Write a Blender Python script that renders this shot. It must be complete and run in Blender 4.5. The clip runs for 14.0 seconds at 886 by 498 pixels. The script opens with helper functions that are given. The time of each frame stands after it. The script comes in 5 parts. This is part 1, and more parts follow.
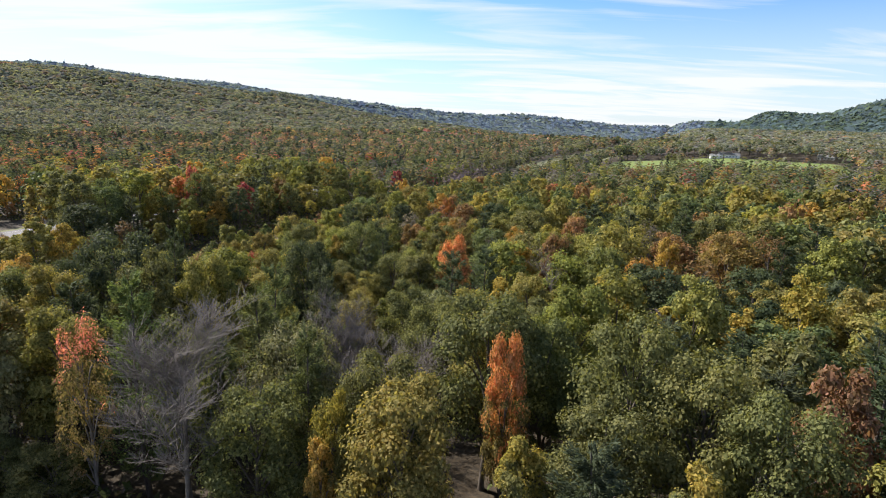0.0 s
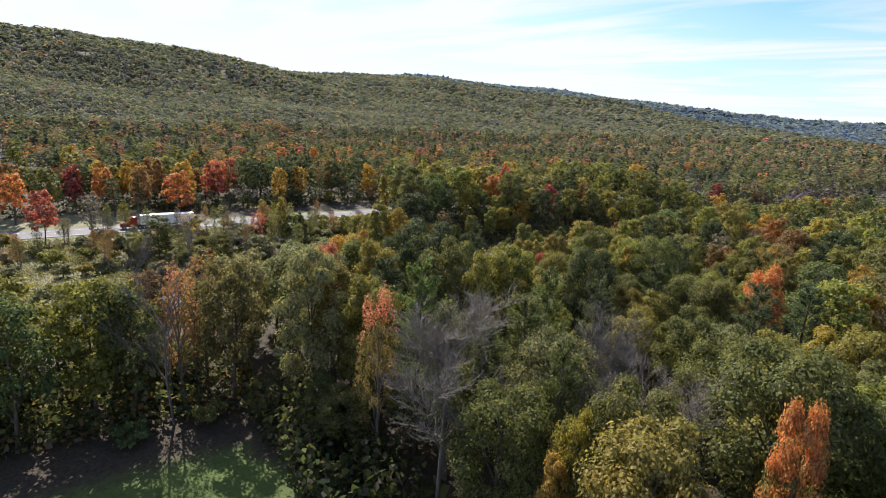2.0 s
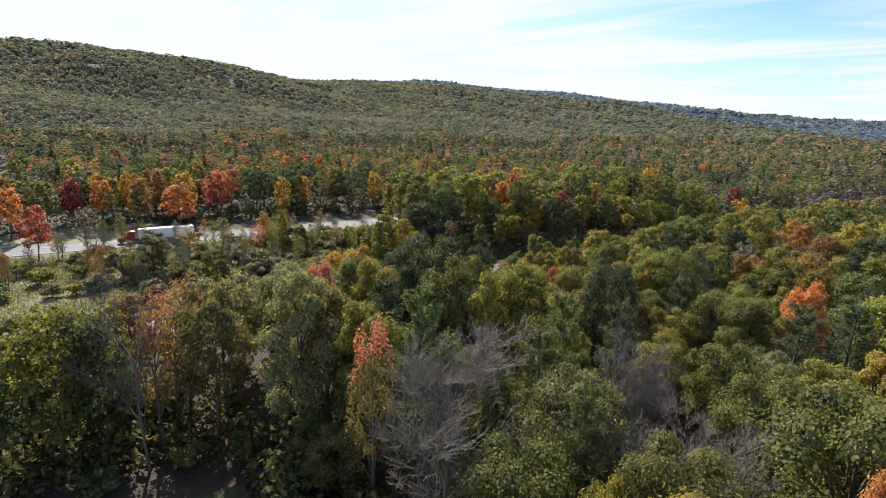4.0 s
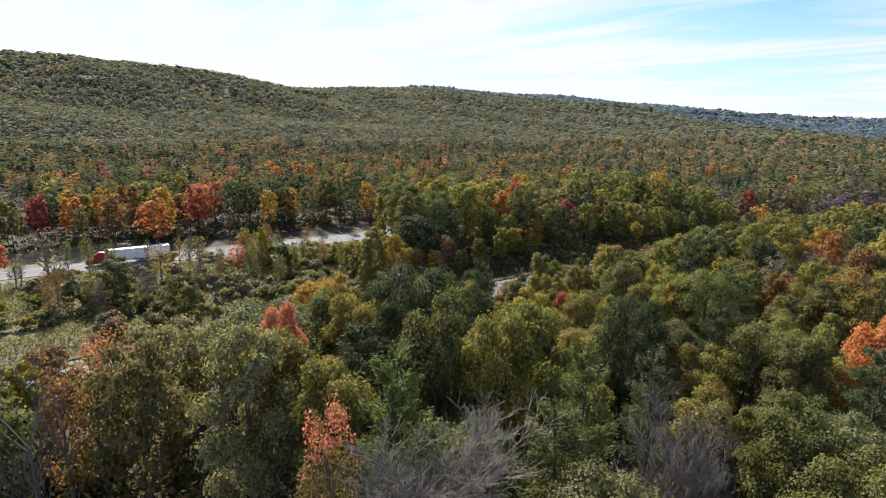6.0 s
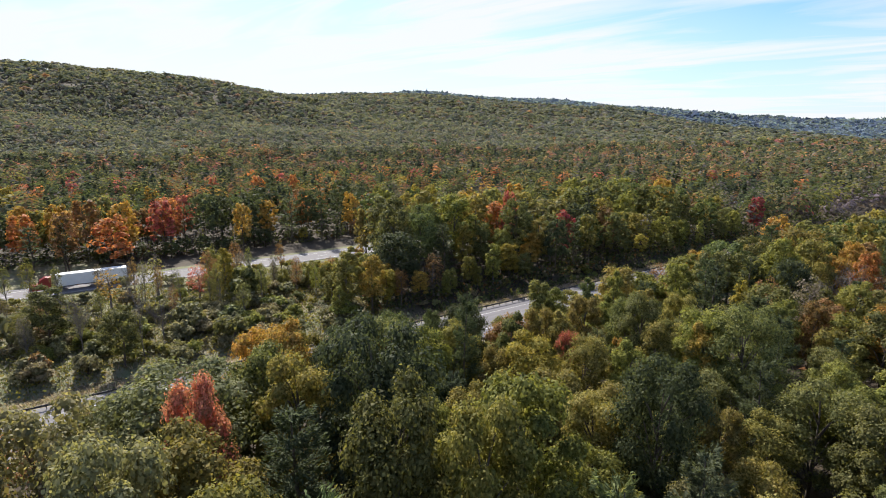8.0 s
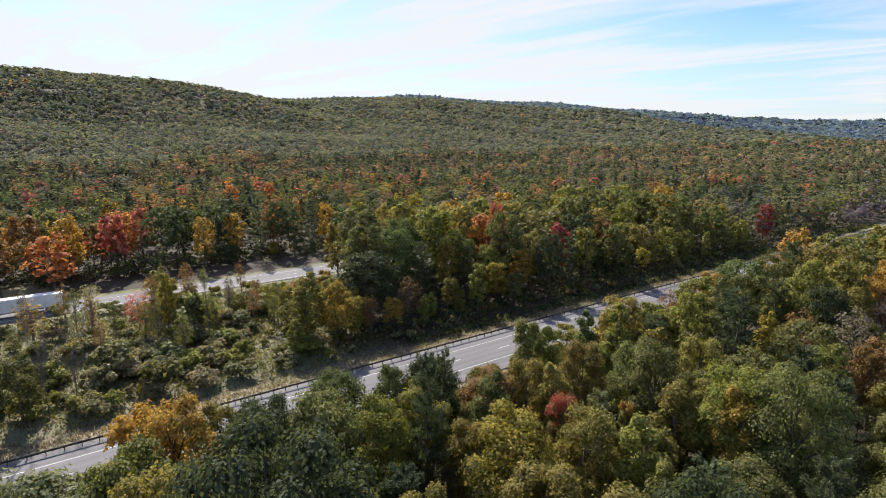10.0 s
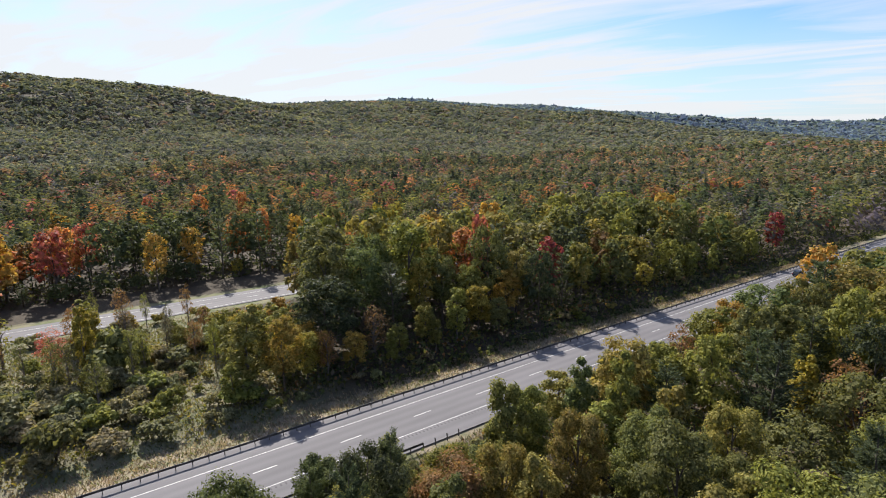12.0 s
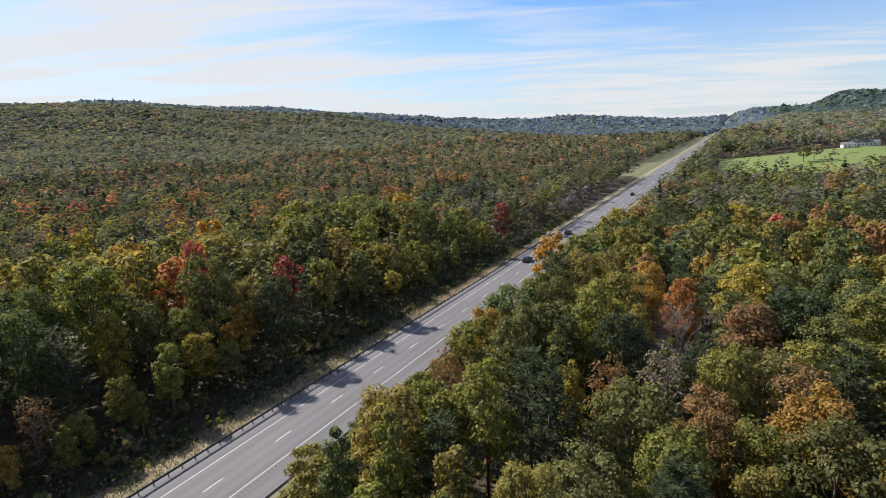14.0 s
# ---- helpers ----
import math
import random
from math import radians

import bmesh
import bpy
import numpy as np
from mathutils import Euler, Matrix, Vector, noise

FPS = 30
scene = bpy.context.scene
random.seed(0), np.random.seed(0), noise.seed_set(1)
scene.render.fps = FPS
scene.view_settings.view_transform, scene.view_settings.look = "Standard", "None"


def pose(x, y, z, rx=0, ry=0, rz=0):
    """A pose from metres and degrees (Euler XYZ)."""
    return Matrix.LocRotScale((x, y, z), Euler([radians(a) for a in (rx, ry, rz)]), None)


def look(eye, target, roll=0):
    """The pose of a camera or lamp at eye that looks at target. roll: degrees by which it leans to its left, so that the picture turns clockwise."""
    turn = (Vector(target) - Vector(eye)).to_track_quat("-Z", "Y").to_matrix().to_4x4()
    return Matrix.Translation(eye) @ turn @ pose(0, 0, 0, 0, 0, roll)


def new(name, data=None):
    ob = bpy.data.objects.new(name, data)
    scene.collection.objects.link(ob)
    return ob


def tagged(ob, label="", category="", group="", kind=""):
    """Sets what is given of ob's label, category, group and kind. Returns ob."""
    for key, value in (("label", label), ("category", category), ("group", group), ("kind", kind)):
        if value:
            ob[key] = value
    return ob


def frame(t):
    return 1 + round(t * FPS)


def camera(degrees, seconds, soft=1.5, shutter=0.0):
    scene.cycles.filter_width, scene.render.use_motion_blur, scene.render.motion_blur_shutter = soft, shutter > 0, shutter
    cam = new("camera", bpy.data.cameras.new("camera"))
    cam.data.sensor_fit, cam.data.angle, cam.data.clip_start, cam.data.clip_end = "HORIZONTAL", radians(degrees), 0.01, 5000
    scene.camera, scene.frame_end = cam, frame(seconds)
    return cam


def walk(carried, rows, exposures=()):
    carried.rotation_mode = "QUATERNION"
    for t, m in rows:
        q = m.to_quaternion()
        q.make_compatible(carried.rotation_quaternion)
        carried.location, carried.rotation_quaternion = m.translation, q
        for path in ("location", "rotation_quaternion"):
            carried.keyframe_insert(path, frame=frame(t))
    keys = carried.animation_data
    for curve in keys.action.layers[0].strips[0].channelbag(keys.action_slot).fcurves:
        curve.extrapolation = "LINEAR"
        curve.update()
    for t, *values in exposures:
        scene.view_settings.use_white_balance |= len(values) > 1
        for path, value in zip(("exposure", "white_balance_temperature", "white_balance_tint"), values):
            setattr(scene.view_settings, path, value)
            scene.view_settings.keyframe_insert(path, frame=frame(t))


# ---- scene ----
cam = camera(77.51, 14.0, soft=1.0)
# seconds, eye, yaw to the left of +y, pitch, lean
ROWS = [
    (0.0, 0.00, 0.00, 37.30, -0.00, -12.69, 1.75),
    (0.5, 0.94, 0.71, 37.25, 4.65, -12.66, 2.10),
    (1.0, 1.45, 0.97, 37.24, 18.44, -13.04, 2.57),
    (1.5, 2.09, 1.35, 37.39, 29.88, -13.41, 2.80),
    (2.0, 2.08, 2.18, 37.45, 31.45, -13.39, 2.70),
    (2.5, 1.67, 3.31, 37.50, 31.86, -13.30, 2.47),
    (3.0, 1.04, 4.66, 37.54, 32.18, -13.17, 2.20),
    (5.5, -5.38, 17.44, 37.82, 32.81, -12.51, 0.90),
    (6.0, -6.94, 20.69, 37.85, 32.75, -12.38, 0.63),
    (6.5, -8.51, 24.06, 37.90, 32.66, -12.23, 0.40),
    (7.0, -10.04, 27.56, 37.92, 32.56, -12.11, 0.19),
    (7.5, -11.63, 31.21, 37.99, 32.48, -11.99, 0.10),
    (8.0, -13.43, 34.97, 38.22, 32.29, -11.89, 0.02),
    (10.5, -20.33, 55.32, 38.59, 31.69, -11.41, -0.45),
    (11.0, -21.72, 59.51, 38.68, 31.55, -11.33, -0.53),
    (11.5, -22.99, 63.75, 38.72, 31.44, -11.23, -0.66),
    (12.0, -24.23, 67.90, 38.74, 31.32, -11.16, -0.78),
    (12.5, -25.39, 72.01, 38.76, 31.22, -11.06, -0.78),
    (13.0, -26.44, 76.13, 38.74, 30.65, -10.96, -0.83),
    (13.5, -27.24, 80.33, 38.70, 24.03, -11.06, -1.34),
    (14.0, -27.99, 84.87, 38.68, 5.06, -11.76, -2.67),
]
walk(cam, [(t, pose(x, y, z, 90 + pitch, 0, yaw) @ pose(0, 0, 0, 0, 0, lean)) for t, x, y, z, yaw, pitch, lean in ROWS], exposures=[(0.0, 1.06), (6.0, 1.05), (9.0, 0.97), (11.0, 0.88), (13.0, 0.84), (14.0, 0.75)])

# ---------------------------------------------------------------- world and sun
SUN_YAW, SUN_UP = 57.0, 41.0          # degrees to the left of +y, and above the horizon

world = bpy.data.worlds.new("autumn_sky")
scene.world = world
world.use_nodes = True


def node(tree, kind, x=0, **values):
    n = tree.nodes.new(kind)
    for key, value in values.items():
        if key in n.inputs:
            n.inputs[key].default_value = value
        else:
            setattr(n, key, value)
    return n


def math_node(tree, op, a, b=None, clamp=False):
    n = tree.nodes.new("ShaderNodeMath")
    n.operation, n.use_clamp = op, clamp
    for i, v in enumerate((a, b)):
        if v is None:
            continue
        if isinstance(v, (int, float)):
            n.inputs[i].default_value = v
        else:
            tree.links.new(v, n.inputs[i])
    return n.outputs[0]


def mix_colour(tree, fac, a, b, blend="MIX"):
    n = tree.nodes.new("ShaderNodeMix")
    n.data_type, n.blend_type = "RGBA", blend
    for i, v in ((0, fac), (6, a), (7, b)):
        if isinstance(v, (int, float)):
            n.inputs[i].default_value = v
        elif isinstance(v, tuple):
            n.inputs[i].default_value = (*v, 1) if len(v) == 3 else v
        else:
            tree.links.new(v, n.inputs[i])
    return n.outputs[2]


def ramp(tree, fac, stops):
    n = tree.nodes.new("ShaderNodeValToRGB")
    el = n.color_ramp.elements
    while len(el) < len(stops):
        el.new(0.5)
    for e, (p, c) in zip(el, stops):
        e.position = p
        e.color = (c, c, c, 1) if isinstance(c, (int, float)) else (*c, 1)
    tree.links.new(fac, n.inputs[0])
    return n.outputs[0]


def build_sky():
    t = world.node_tree
    t.nodes.clear()
    sky = t.nodes.new("ShaderNodeTexSky")
    sky.sky_type, sky.sun_disc = "NISHITA", False
    sky.sun_elevation, sky.sun_rotation = radians(SUN_UP), radians(-SUN_YAW)
    sky.air_density, sky.dust_density, sky.ozone_density = 1.0, 0.6, 1.5
    tint = mix_colour(t, 1.0, sky.outputs[0], (0.098, 0.142, 0.200), "MULTIPLY")
    where = t.nodes.new("ShaderNodeTexCoord").outputs["Generated"]
    sep = t.nodes.new("ShaderNodeSeparateXYZ")
    t.links.new(where, sep.inputs[0])
    # the cloud sheet lies flat and high: its pattern closes up towards the horizon
    high = math_node(t, "ADD", math_node(t, "MAXIMUM", sep.outputs[2], 0.0), 0.10)
    flat = t.nodes.new("ShaderNodeCombineXYZ")
    t.links.new(math_node(t, "DIVIDE", sep.outputs[0], high), flat.inputs[0])
    t.links.new(math_node(t, "DIVIDE", sep.outputs[1], high), flat.inputs[1])

    def sheet(turn, scale, place, size, detail, twist):
        mp = t.nodes.new("ShaderNodeMapping")
        mp.inputs["Rotation"].default_value = (0, 0, radians(turn))
        mp.inputs["Scale"].default_value = scale
        mp.inputs["Location"].default_value = place
        t.links.new(flat.outputs[0], mp.inputs[0])
        n = node(t, "ShaderNodeTexNoise", Scale=size, Detail=detail, Roughness=0.58, Distortion=twist)
        t.links.new(mp.outputs[0], n.inputs["Vector"])
        return n.outputs["Fac"]

    broad = sheet(25, (0.5, 0.9, 1), (1.7, 0.4, 0), 0.55, 4.0, 0.6)
    wisp = sheet(-28, (0.35, 1.3, 1), (0.2, 3.1, 0), 1.3, 8.0, 1.1)
    veil = ramp(t, math_node(t, "ADD", math_node(t, "MULTIPLY", broad, 0.6), math_node(t, "MULTIPLY", wisp, 0.4)), [(0.46, 0.0), (0.60, 1.0)])
    low = ramp(t, sep.outputs[2], [(0.0, 1.0), (0.09, 0.60), (0.20, 0.03)])
    to_sun = Vector((-math.sin(radians(SUN_YAW)) * math.cos(radians(SUN_UP)), math.cos(radians(SUN_YAW)) * math.cos(radians(SUN_UP)), math.sin(radians(SUN_UP))))
    dot = t.nodes.new("ShaderNodeVectorMath")
    dot.operation = "DOT_PRODUCT"
    t.links.new(where, dot.inputs[0])
    dot.inputs[1].default_value = to_sun
    # the veil is denser and brighter towards the sun
    glow = ramp(t, dot.outputs["Value"], [(0.55, 0.0), (0.92, 1.0)])
    cover = math_node(t, "ADD", math_node(t, "MULTIPLY", veil, 0.85), math_node(t, "MULTIPLY", low, 0.72), True)
    cover = math_node(t, "ADD", cover, math_node(t, "MULTIPLY", glow, 0.62), True)
    lit = mix_colour(t, math_node(t, "MULTIPLY", cover, 0.95), tint, (0.95, 0.97, 1.0))
    back = node(t, "ShaderNodeBackground", Strength=0.5)
    t.links.new(lit, back.inputs["Color"])
    out = t.nodes.new("ShaderNodeOutputWorld")
    t.links.new(back.outputs[0], out.inputs[0])
    return to_sun


TO_SUN = build_sky()
sun_data = bpy.data.lights.new("sun", "SUN")
sun_data.energy, sun_data.angle, sun_data.color = 4.45, radians(0.6), (1.0, 0.95, 0.87)
sun = new("sun", sun_data)
sun.matrix_world = look(TO_SUN * 300, (0, 0, 0))

# ---------------------------------------------------------------- plan
# u runs along the highway, v across it to the right of the near carriageway's left edge line; z = 0 on its asphalt
HEADING, OFFSET = 22.9, -114.1
PLAN = pose(OFFSET * math.cos(radians(HEADING)), -OFFSET * math.sin(radians(HEADING)), 0, 0, 0, -HEADING)
PLAN_BACK = PLAN.inverted()
LANE = 3.66


def smooth(a, b, x):
    s = np.clip((np.asarray(x, float) - a) / (b - a), 0, 1)
    return s * s * (3 - 2 * s)


def height(v, u):
    """The ground's height, for arrays of v and u."""
    v, u = np.asarray(v, float), np.asarray(u, float)
    # a near spur, and behind it the long main ridge
    bulge = 1 + 0.10 * np.sin(u / 97.0 + v / 160.0) + 0.07 * np.sin(u / 43.0 - v / 71.0)
    spur = np.interp(u, [-4900, 0, 170, 345, 450, 560, 760, 1100, 4900], [132, 132, 126, 111, 100, 84, 60, 45, 20])
    near = np.interp(-v, [0, 320, 400, 480, 560, 700, 790, 900, 1000, 1300, 4900], [0, 0, 7, 14, 30, 46, 70, 103, 126, 110, 70]) / 126 * spur
    main = np.interp(u, [-4900, 300, 480, 656, 1008, 1489, 2158, 3144, 4250, 4900], [90, 110, 127, 142, 158, 155, 138, 104, 94, 80])
    far = np.interp(-v, [0, 330, 560, 800, 980, 1250, 1500, 2100, 4900], [0, 0, 26, 60, 88, 126, 153, 148, 60]) / 153 * main
    side = np.maximum(near, far)
    side = side * np.where(side < 95, 1 + (bulge - 1) * smooth(0, 30, side), 1 + (bulge - 1) * 0.25)
    rise = np.clip(0.034 * (u - 430), 0, 34) * smooth(25, 160, v) * smooth(430, 600, u)
    hills = 108 * np.exp(-(((u - 2750) / 700.0) ** 2) - ((v - 930) / 400.0) ** 2) + 84 * np.exp(-(((u - 3300) / 420.0) ** 2) - ((v - 500) / 150.0) ** 2)
    hills = hills + 150 * smooth(500, 1500, v) * smooth(500, 2300, u)
    end = 62 * smooth(3700, 4600, u) * smooth(-2200, -600, v) * (1 + 0.12 * np.sin(v / 210.0))
    soft = 0.5 * (np.sin(v / 17.0 + 1.3) * np.sin(u / 23.0) + np.sin(v / 31.0 - u / 13.0)) * smooth(12, 40, np.minimum(abs(v - 4), abs(v + 75)))
    ditch = -0.9 * np.exp(-(((v + 9.5) / 3.0) ** 2)) - 0.9 * np.exp(-(((v - 16.5) / 3.0) ** 2))
    return side + rise + np.maximum(hills, end) + soft + ditch - 0.12


def at(v, u, z=None):
    """A place of the plan in the world."""
    return PLAN @ Vector((v, u, float(height(v, u)) if z is None else z))


# ---------------------------------------------------------------- materials
def material(name, roughness=0.8, metallic=0.0, specular=None):
    m = bpy.data.materials.new(name)
    m.use_nodes = True
    b = m.node_tree.nodes["Principled BSDF"]
    b.inputs["Roughness"].default_value, b.inputs["Metallic"].default_value = roughness, metallic
    if specular is not None:
        b.inputs["Specular IOR Level"].default_value = specular
    return m, m.node_tree, b


def noise_tex(t, scale, detail=4.0, rough=0.55, coords="Object", stretch=None):
    c = t.nodes.new("ShaderNodeTexCoord").outputs[coords]
    if stretch:
        mp = t.nodes.new("ShaderNodeMapping")
        mp.inputs["Scale"].default_value = stretch
        t.links.new(c, mp.inputs[0])
        c = mp.outputs[0]
    n = node(t, "ShaderNodeTexNoise", Scale=scale, Detail=detail, Roughness=rough)
    t.links.new(c, n.inputs["Vector"])
    return n.outputs["Fac"]


def bump(t, b, fac, strength=0.3, distance=0.02):
    n = node(t, "ShaderNodeBump", Strength=strength, Distance=distance)
    t.links.new(fac, n.inputs["Height"])
    t.links.new(n.outputs[0], b.inputs["Normal"])


def two_tone(name, a, b_, scale=4.0, rough=0.8, metallic=0.0, fine=30.0, relief=0.25, specular=None, stretch=None):
    """A surface that wanders between two colours at two scales, with a fine relief."""
    m, t, b = material(name, rough, metallic, specular)
    big = noise_tex(t, scale, 5.0, 0.6, stretch=stretch)
    small = noise_tex(t, fine, 3.0, 0.6, stretch=stretch)
    f = math_node(t, "ADD", math_node(t, "MULTIPLY", big, 0.65), math_node(t, "MULTIPLY", small, 0.35))
    t.links.new(mix_colour(t, ramp(t, f, [(0.36, 0.0), (0.64, 1.0)]), a, b_), b.inputs["Base Color"])
    bump(t, b, small, relief, 0.02)
    return m


def foliage_material(name, from_object, through_light=0.42, gloss=0.08):
    """Leaves: the tree's own colour, wandering over the crown and from leaf to leaf, partly see-through to light."""
    m = bpy.data.materials.new(name)
    m.use_nodes = True
    t = m.node_tree
    t.nodes.clear()
    if from_object:
        # the object's alpha says how far the crown has turned: the rest, lower down, stays olive in patches
        info = t.nodes.new("ShaderNodeObjectInfo")
        up = t.nodes.new("ShaderNodeSeparateXYZ")
        t.links.new(t.nodes.new("ShaderNodeTexCoord").outputs["Object"], up.inputs[0])
        limit = math_node(t, "ADD", math_node(t, "MULTIPLY", info.outputs["Alpha"], 0.5), math_node(t, "MULTIPLY", up.outputs[2], 0.03))
        still = math_node(t, "GREATER_THAN", noise_tex(t, 0.32, 3.0, 0.6), math_node(t, "SUBTRACT", limit, 0.08))
        base = mix_colour(t, math_node(t, "MULTIPLY", still, 0.85), info.outputs["Color"], (0.150, 0.150, 0.055))
    else:
        a = t.nodes.new("ShaderNodeAttribute")
        a.attribute_name = "leaf_colour"
        base = a.outputs["Color"]
    island = t.nodes.new("ShaderNodeNewGeometry").outputs["Random Per Island"]
    patch = noise_tex(t, 0.45 if from_object else 0.12, 2.0)
    hsv = t.nodes.new("ShaderNodeHueSaturation")
    t.links.new(base, hsv.inputs["Color"])
    hue = math_node(t, "ADD", math_node(t, "MULTIPLY", patch, -0.045), math_node(t, "MULTIPLY", island, -0.03))
    t.links.new(math_node(t, "ADD", hue, 0.537), hsv.inputs["Hue"])
    t.links.new(math_node(t, "ADD", math_node(t, "MULTIPLY", island, 1.0 if from_object else 0.6), 0.52 if from_object else 0.7), hsv.inputs["Value"])
    t.links.new(math_node(t, "ADD", math_node(t, "MULTIPLY", patch, 0.3), 0.8), hsv.inputs["Saturation"])
    p = node(t, "ShaderNodeBsdfPrincipled", Roughness=0.6)
    p.inputs["Specular IOR Level"].default_value = gloss
    t.links.new(hsv.outputs[0], p.inputs["Base Color"])
    tr = t.nodes.new("ShaderNodeBsdfTranslucent")
    t.links.new(mix_colour(t, 1.0, hsv.outputs[0], (1.25, 1.2, 0.65), "MULTIPLY"), tr.inputs["Color"])
    mx = node(t, "ShaderNodeMixShader", Fac=through_light)
    t.links.new(p.outputs[0], mx.inputs[1])
    t.links.new(tr.outputs[0], mx.inputs[2])
    o = t.nodes.new("ShaderNodeOutputMaterial")
    t.links.new(mx.outputs[0], o.inputs[0])
    return m


LEAF = foliage_material("leaves", True)
MASS_LEAF = foliage_material("massed_leaves", False, 0.42, 0.04)
FAR_LEAF = foliage_material("far_leaves", False, 0.42, 0.0)
BARK = two_tone("bark", (0.05, 0.038, 0.03), (0.13, 0.105, 0.085), 3.0, 0.9, fine=18.0, relief=0.6, stretch=(1, 1, 0.25))
GREY_BARK = two_tone("grey_bark", (0.095, 0.079, 0.070), (0.20, 0.170, 0.150), 2.0, 0.9, fine=14.0, relief=0.5, stretch=(1, 1, 0.3))
PAINT = two_tone("road_paint", (0.40, 0.39, 0.38), (0.66, 0.65, 0.63), 1.5, 0.6, fine=25.0, relief=0.1)
STEEL = two_tone("weathered_steel", (0.035, 0.032, 0.034), (0.10, 0.095, 0.095), 1.2, 0.5, 0.6, fine=12.0, relief=0.1)
POST_WOOD = two_tone("post_timber", (0.05, 0.04, 0.035), (0.11, 0.095, 0.08), 3.0, 0.9)
MILLED = two_tone("milled_asphalt", (0.06, 0.056, 0.06), (0.10, 0.094, 0.10), 3.0, 0.9)
RUBBER = two_tone("rubber", (0.02, 0.02, 0.02), (0.04, 0.04, 0.04), 5.0, 0.8)
WHITE_METAL = two_tone("white_trailer_paint", (0.72, 0.73, 0.74), (0.85, 0.85, 0.84), 0.8, 0.4, fine=9.0, relief=0.03)
DARK_PAINT = two_tone("dark_blue_car_paint", (0.012, 0.016, 0.026), (0.022, 0.027, 0.04), 1.0, 0.25, 0.3, relief=0.01, specular=0.7)
RED_PAINT = two_tone("red_cab_paint", (0.22, 0.02, 0.02), (0.3, 0.035, 0.03), 1.0, 0.3, relief=0.01)
GLASS, gt, gb = material("tinted_glass", 0.05)
gb.inputs["Base Color"].default_value = (0.02, 0.025, 0.03, 1)
CHROME = two_tone("bright_metal", (0.5, 0.5, 0.5), (0.65, 0.65, 0.66), 2.0, 0.25, 1.0, relief=0.02)
LAMP_RED = two_tone("tail_lamp_red", (0.35, 0.01, 0.01), (0.45, 0.02, 0.02), 4.0, 0.2)
SIGN_BACK = two_tone("sign_aluminium", (0.33, 0.34, 0.35), (0.45, 0.46, 0.47), 2.0, 0.45, 0.7)
SIDING = two_tone("white_siding", (0.62, 0.62, 0.60), (0.78, 0.77, 0.75), 0.8, 0.7)
BRICK = two_tone("red_brick", (0.20, 0.075, 0.05), (0.30, 0.12, 0.085), 2.0, 0.85)
SHINGLE = two_tone("grey_shingle", (0.13, 0.13, 0.135), (0.24, 0.235, 0.23), 1.5, 0.85)


def asphalt():
    m, t, b = material("asphalt", 0.85)
    big = noise_tex(t, 0.10, 5.0, 0.6, stretch=(1, 0.25, 1))
    fine = noise_tex(t, 9.0, 4.0, 0.7)
    # darker oil tracks run along each lane
    c = t.nodes.new("ShaderNodeTexCoord").outputs["Object"]
    sep = t.nodes.new("ShaderNodeSeparateXYZ")
    t.links.new(c, sep.inputs[0])
    track = math_node(t, "SINE", math_node(t, "MULTIPLY", sep.outputs[0], 2 * math.pi / 1.83))
    f = math_node(t, "ADD", math_node(t, "MULTIPLY", big, 0.6), math_node(t, "MULTIPLY", fine, 0.3))
    f = math_node(t, "ADD", f, math_node(t, "MULTIPLY", track, 0.05))
    t.links.new(mix_colour(t, ramp(t, f, [(0.30, 0.0), (0.62, 1.0)]), (0.105, 0.098, 0.104), (0.165, 0.154, 0.162)), b.inputs["Base Color"])
    bump(t, b, fine, 0.3, 0.01)
    return m


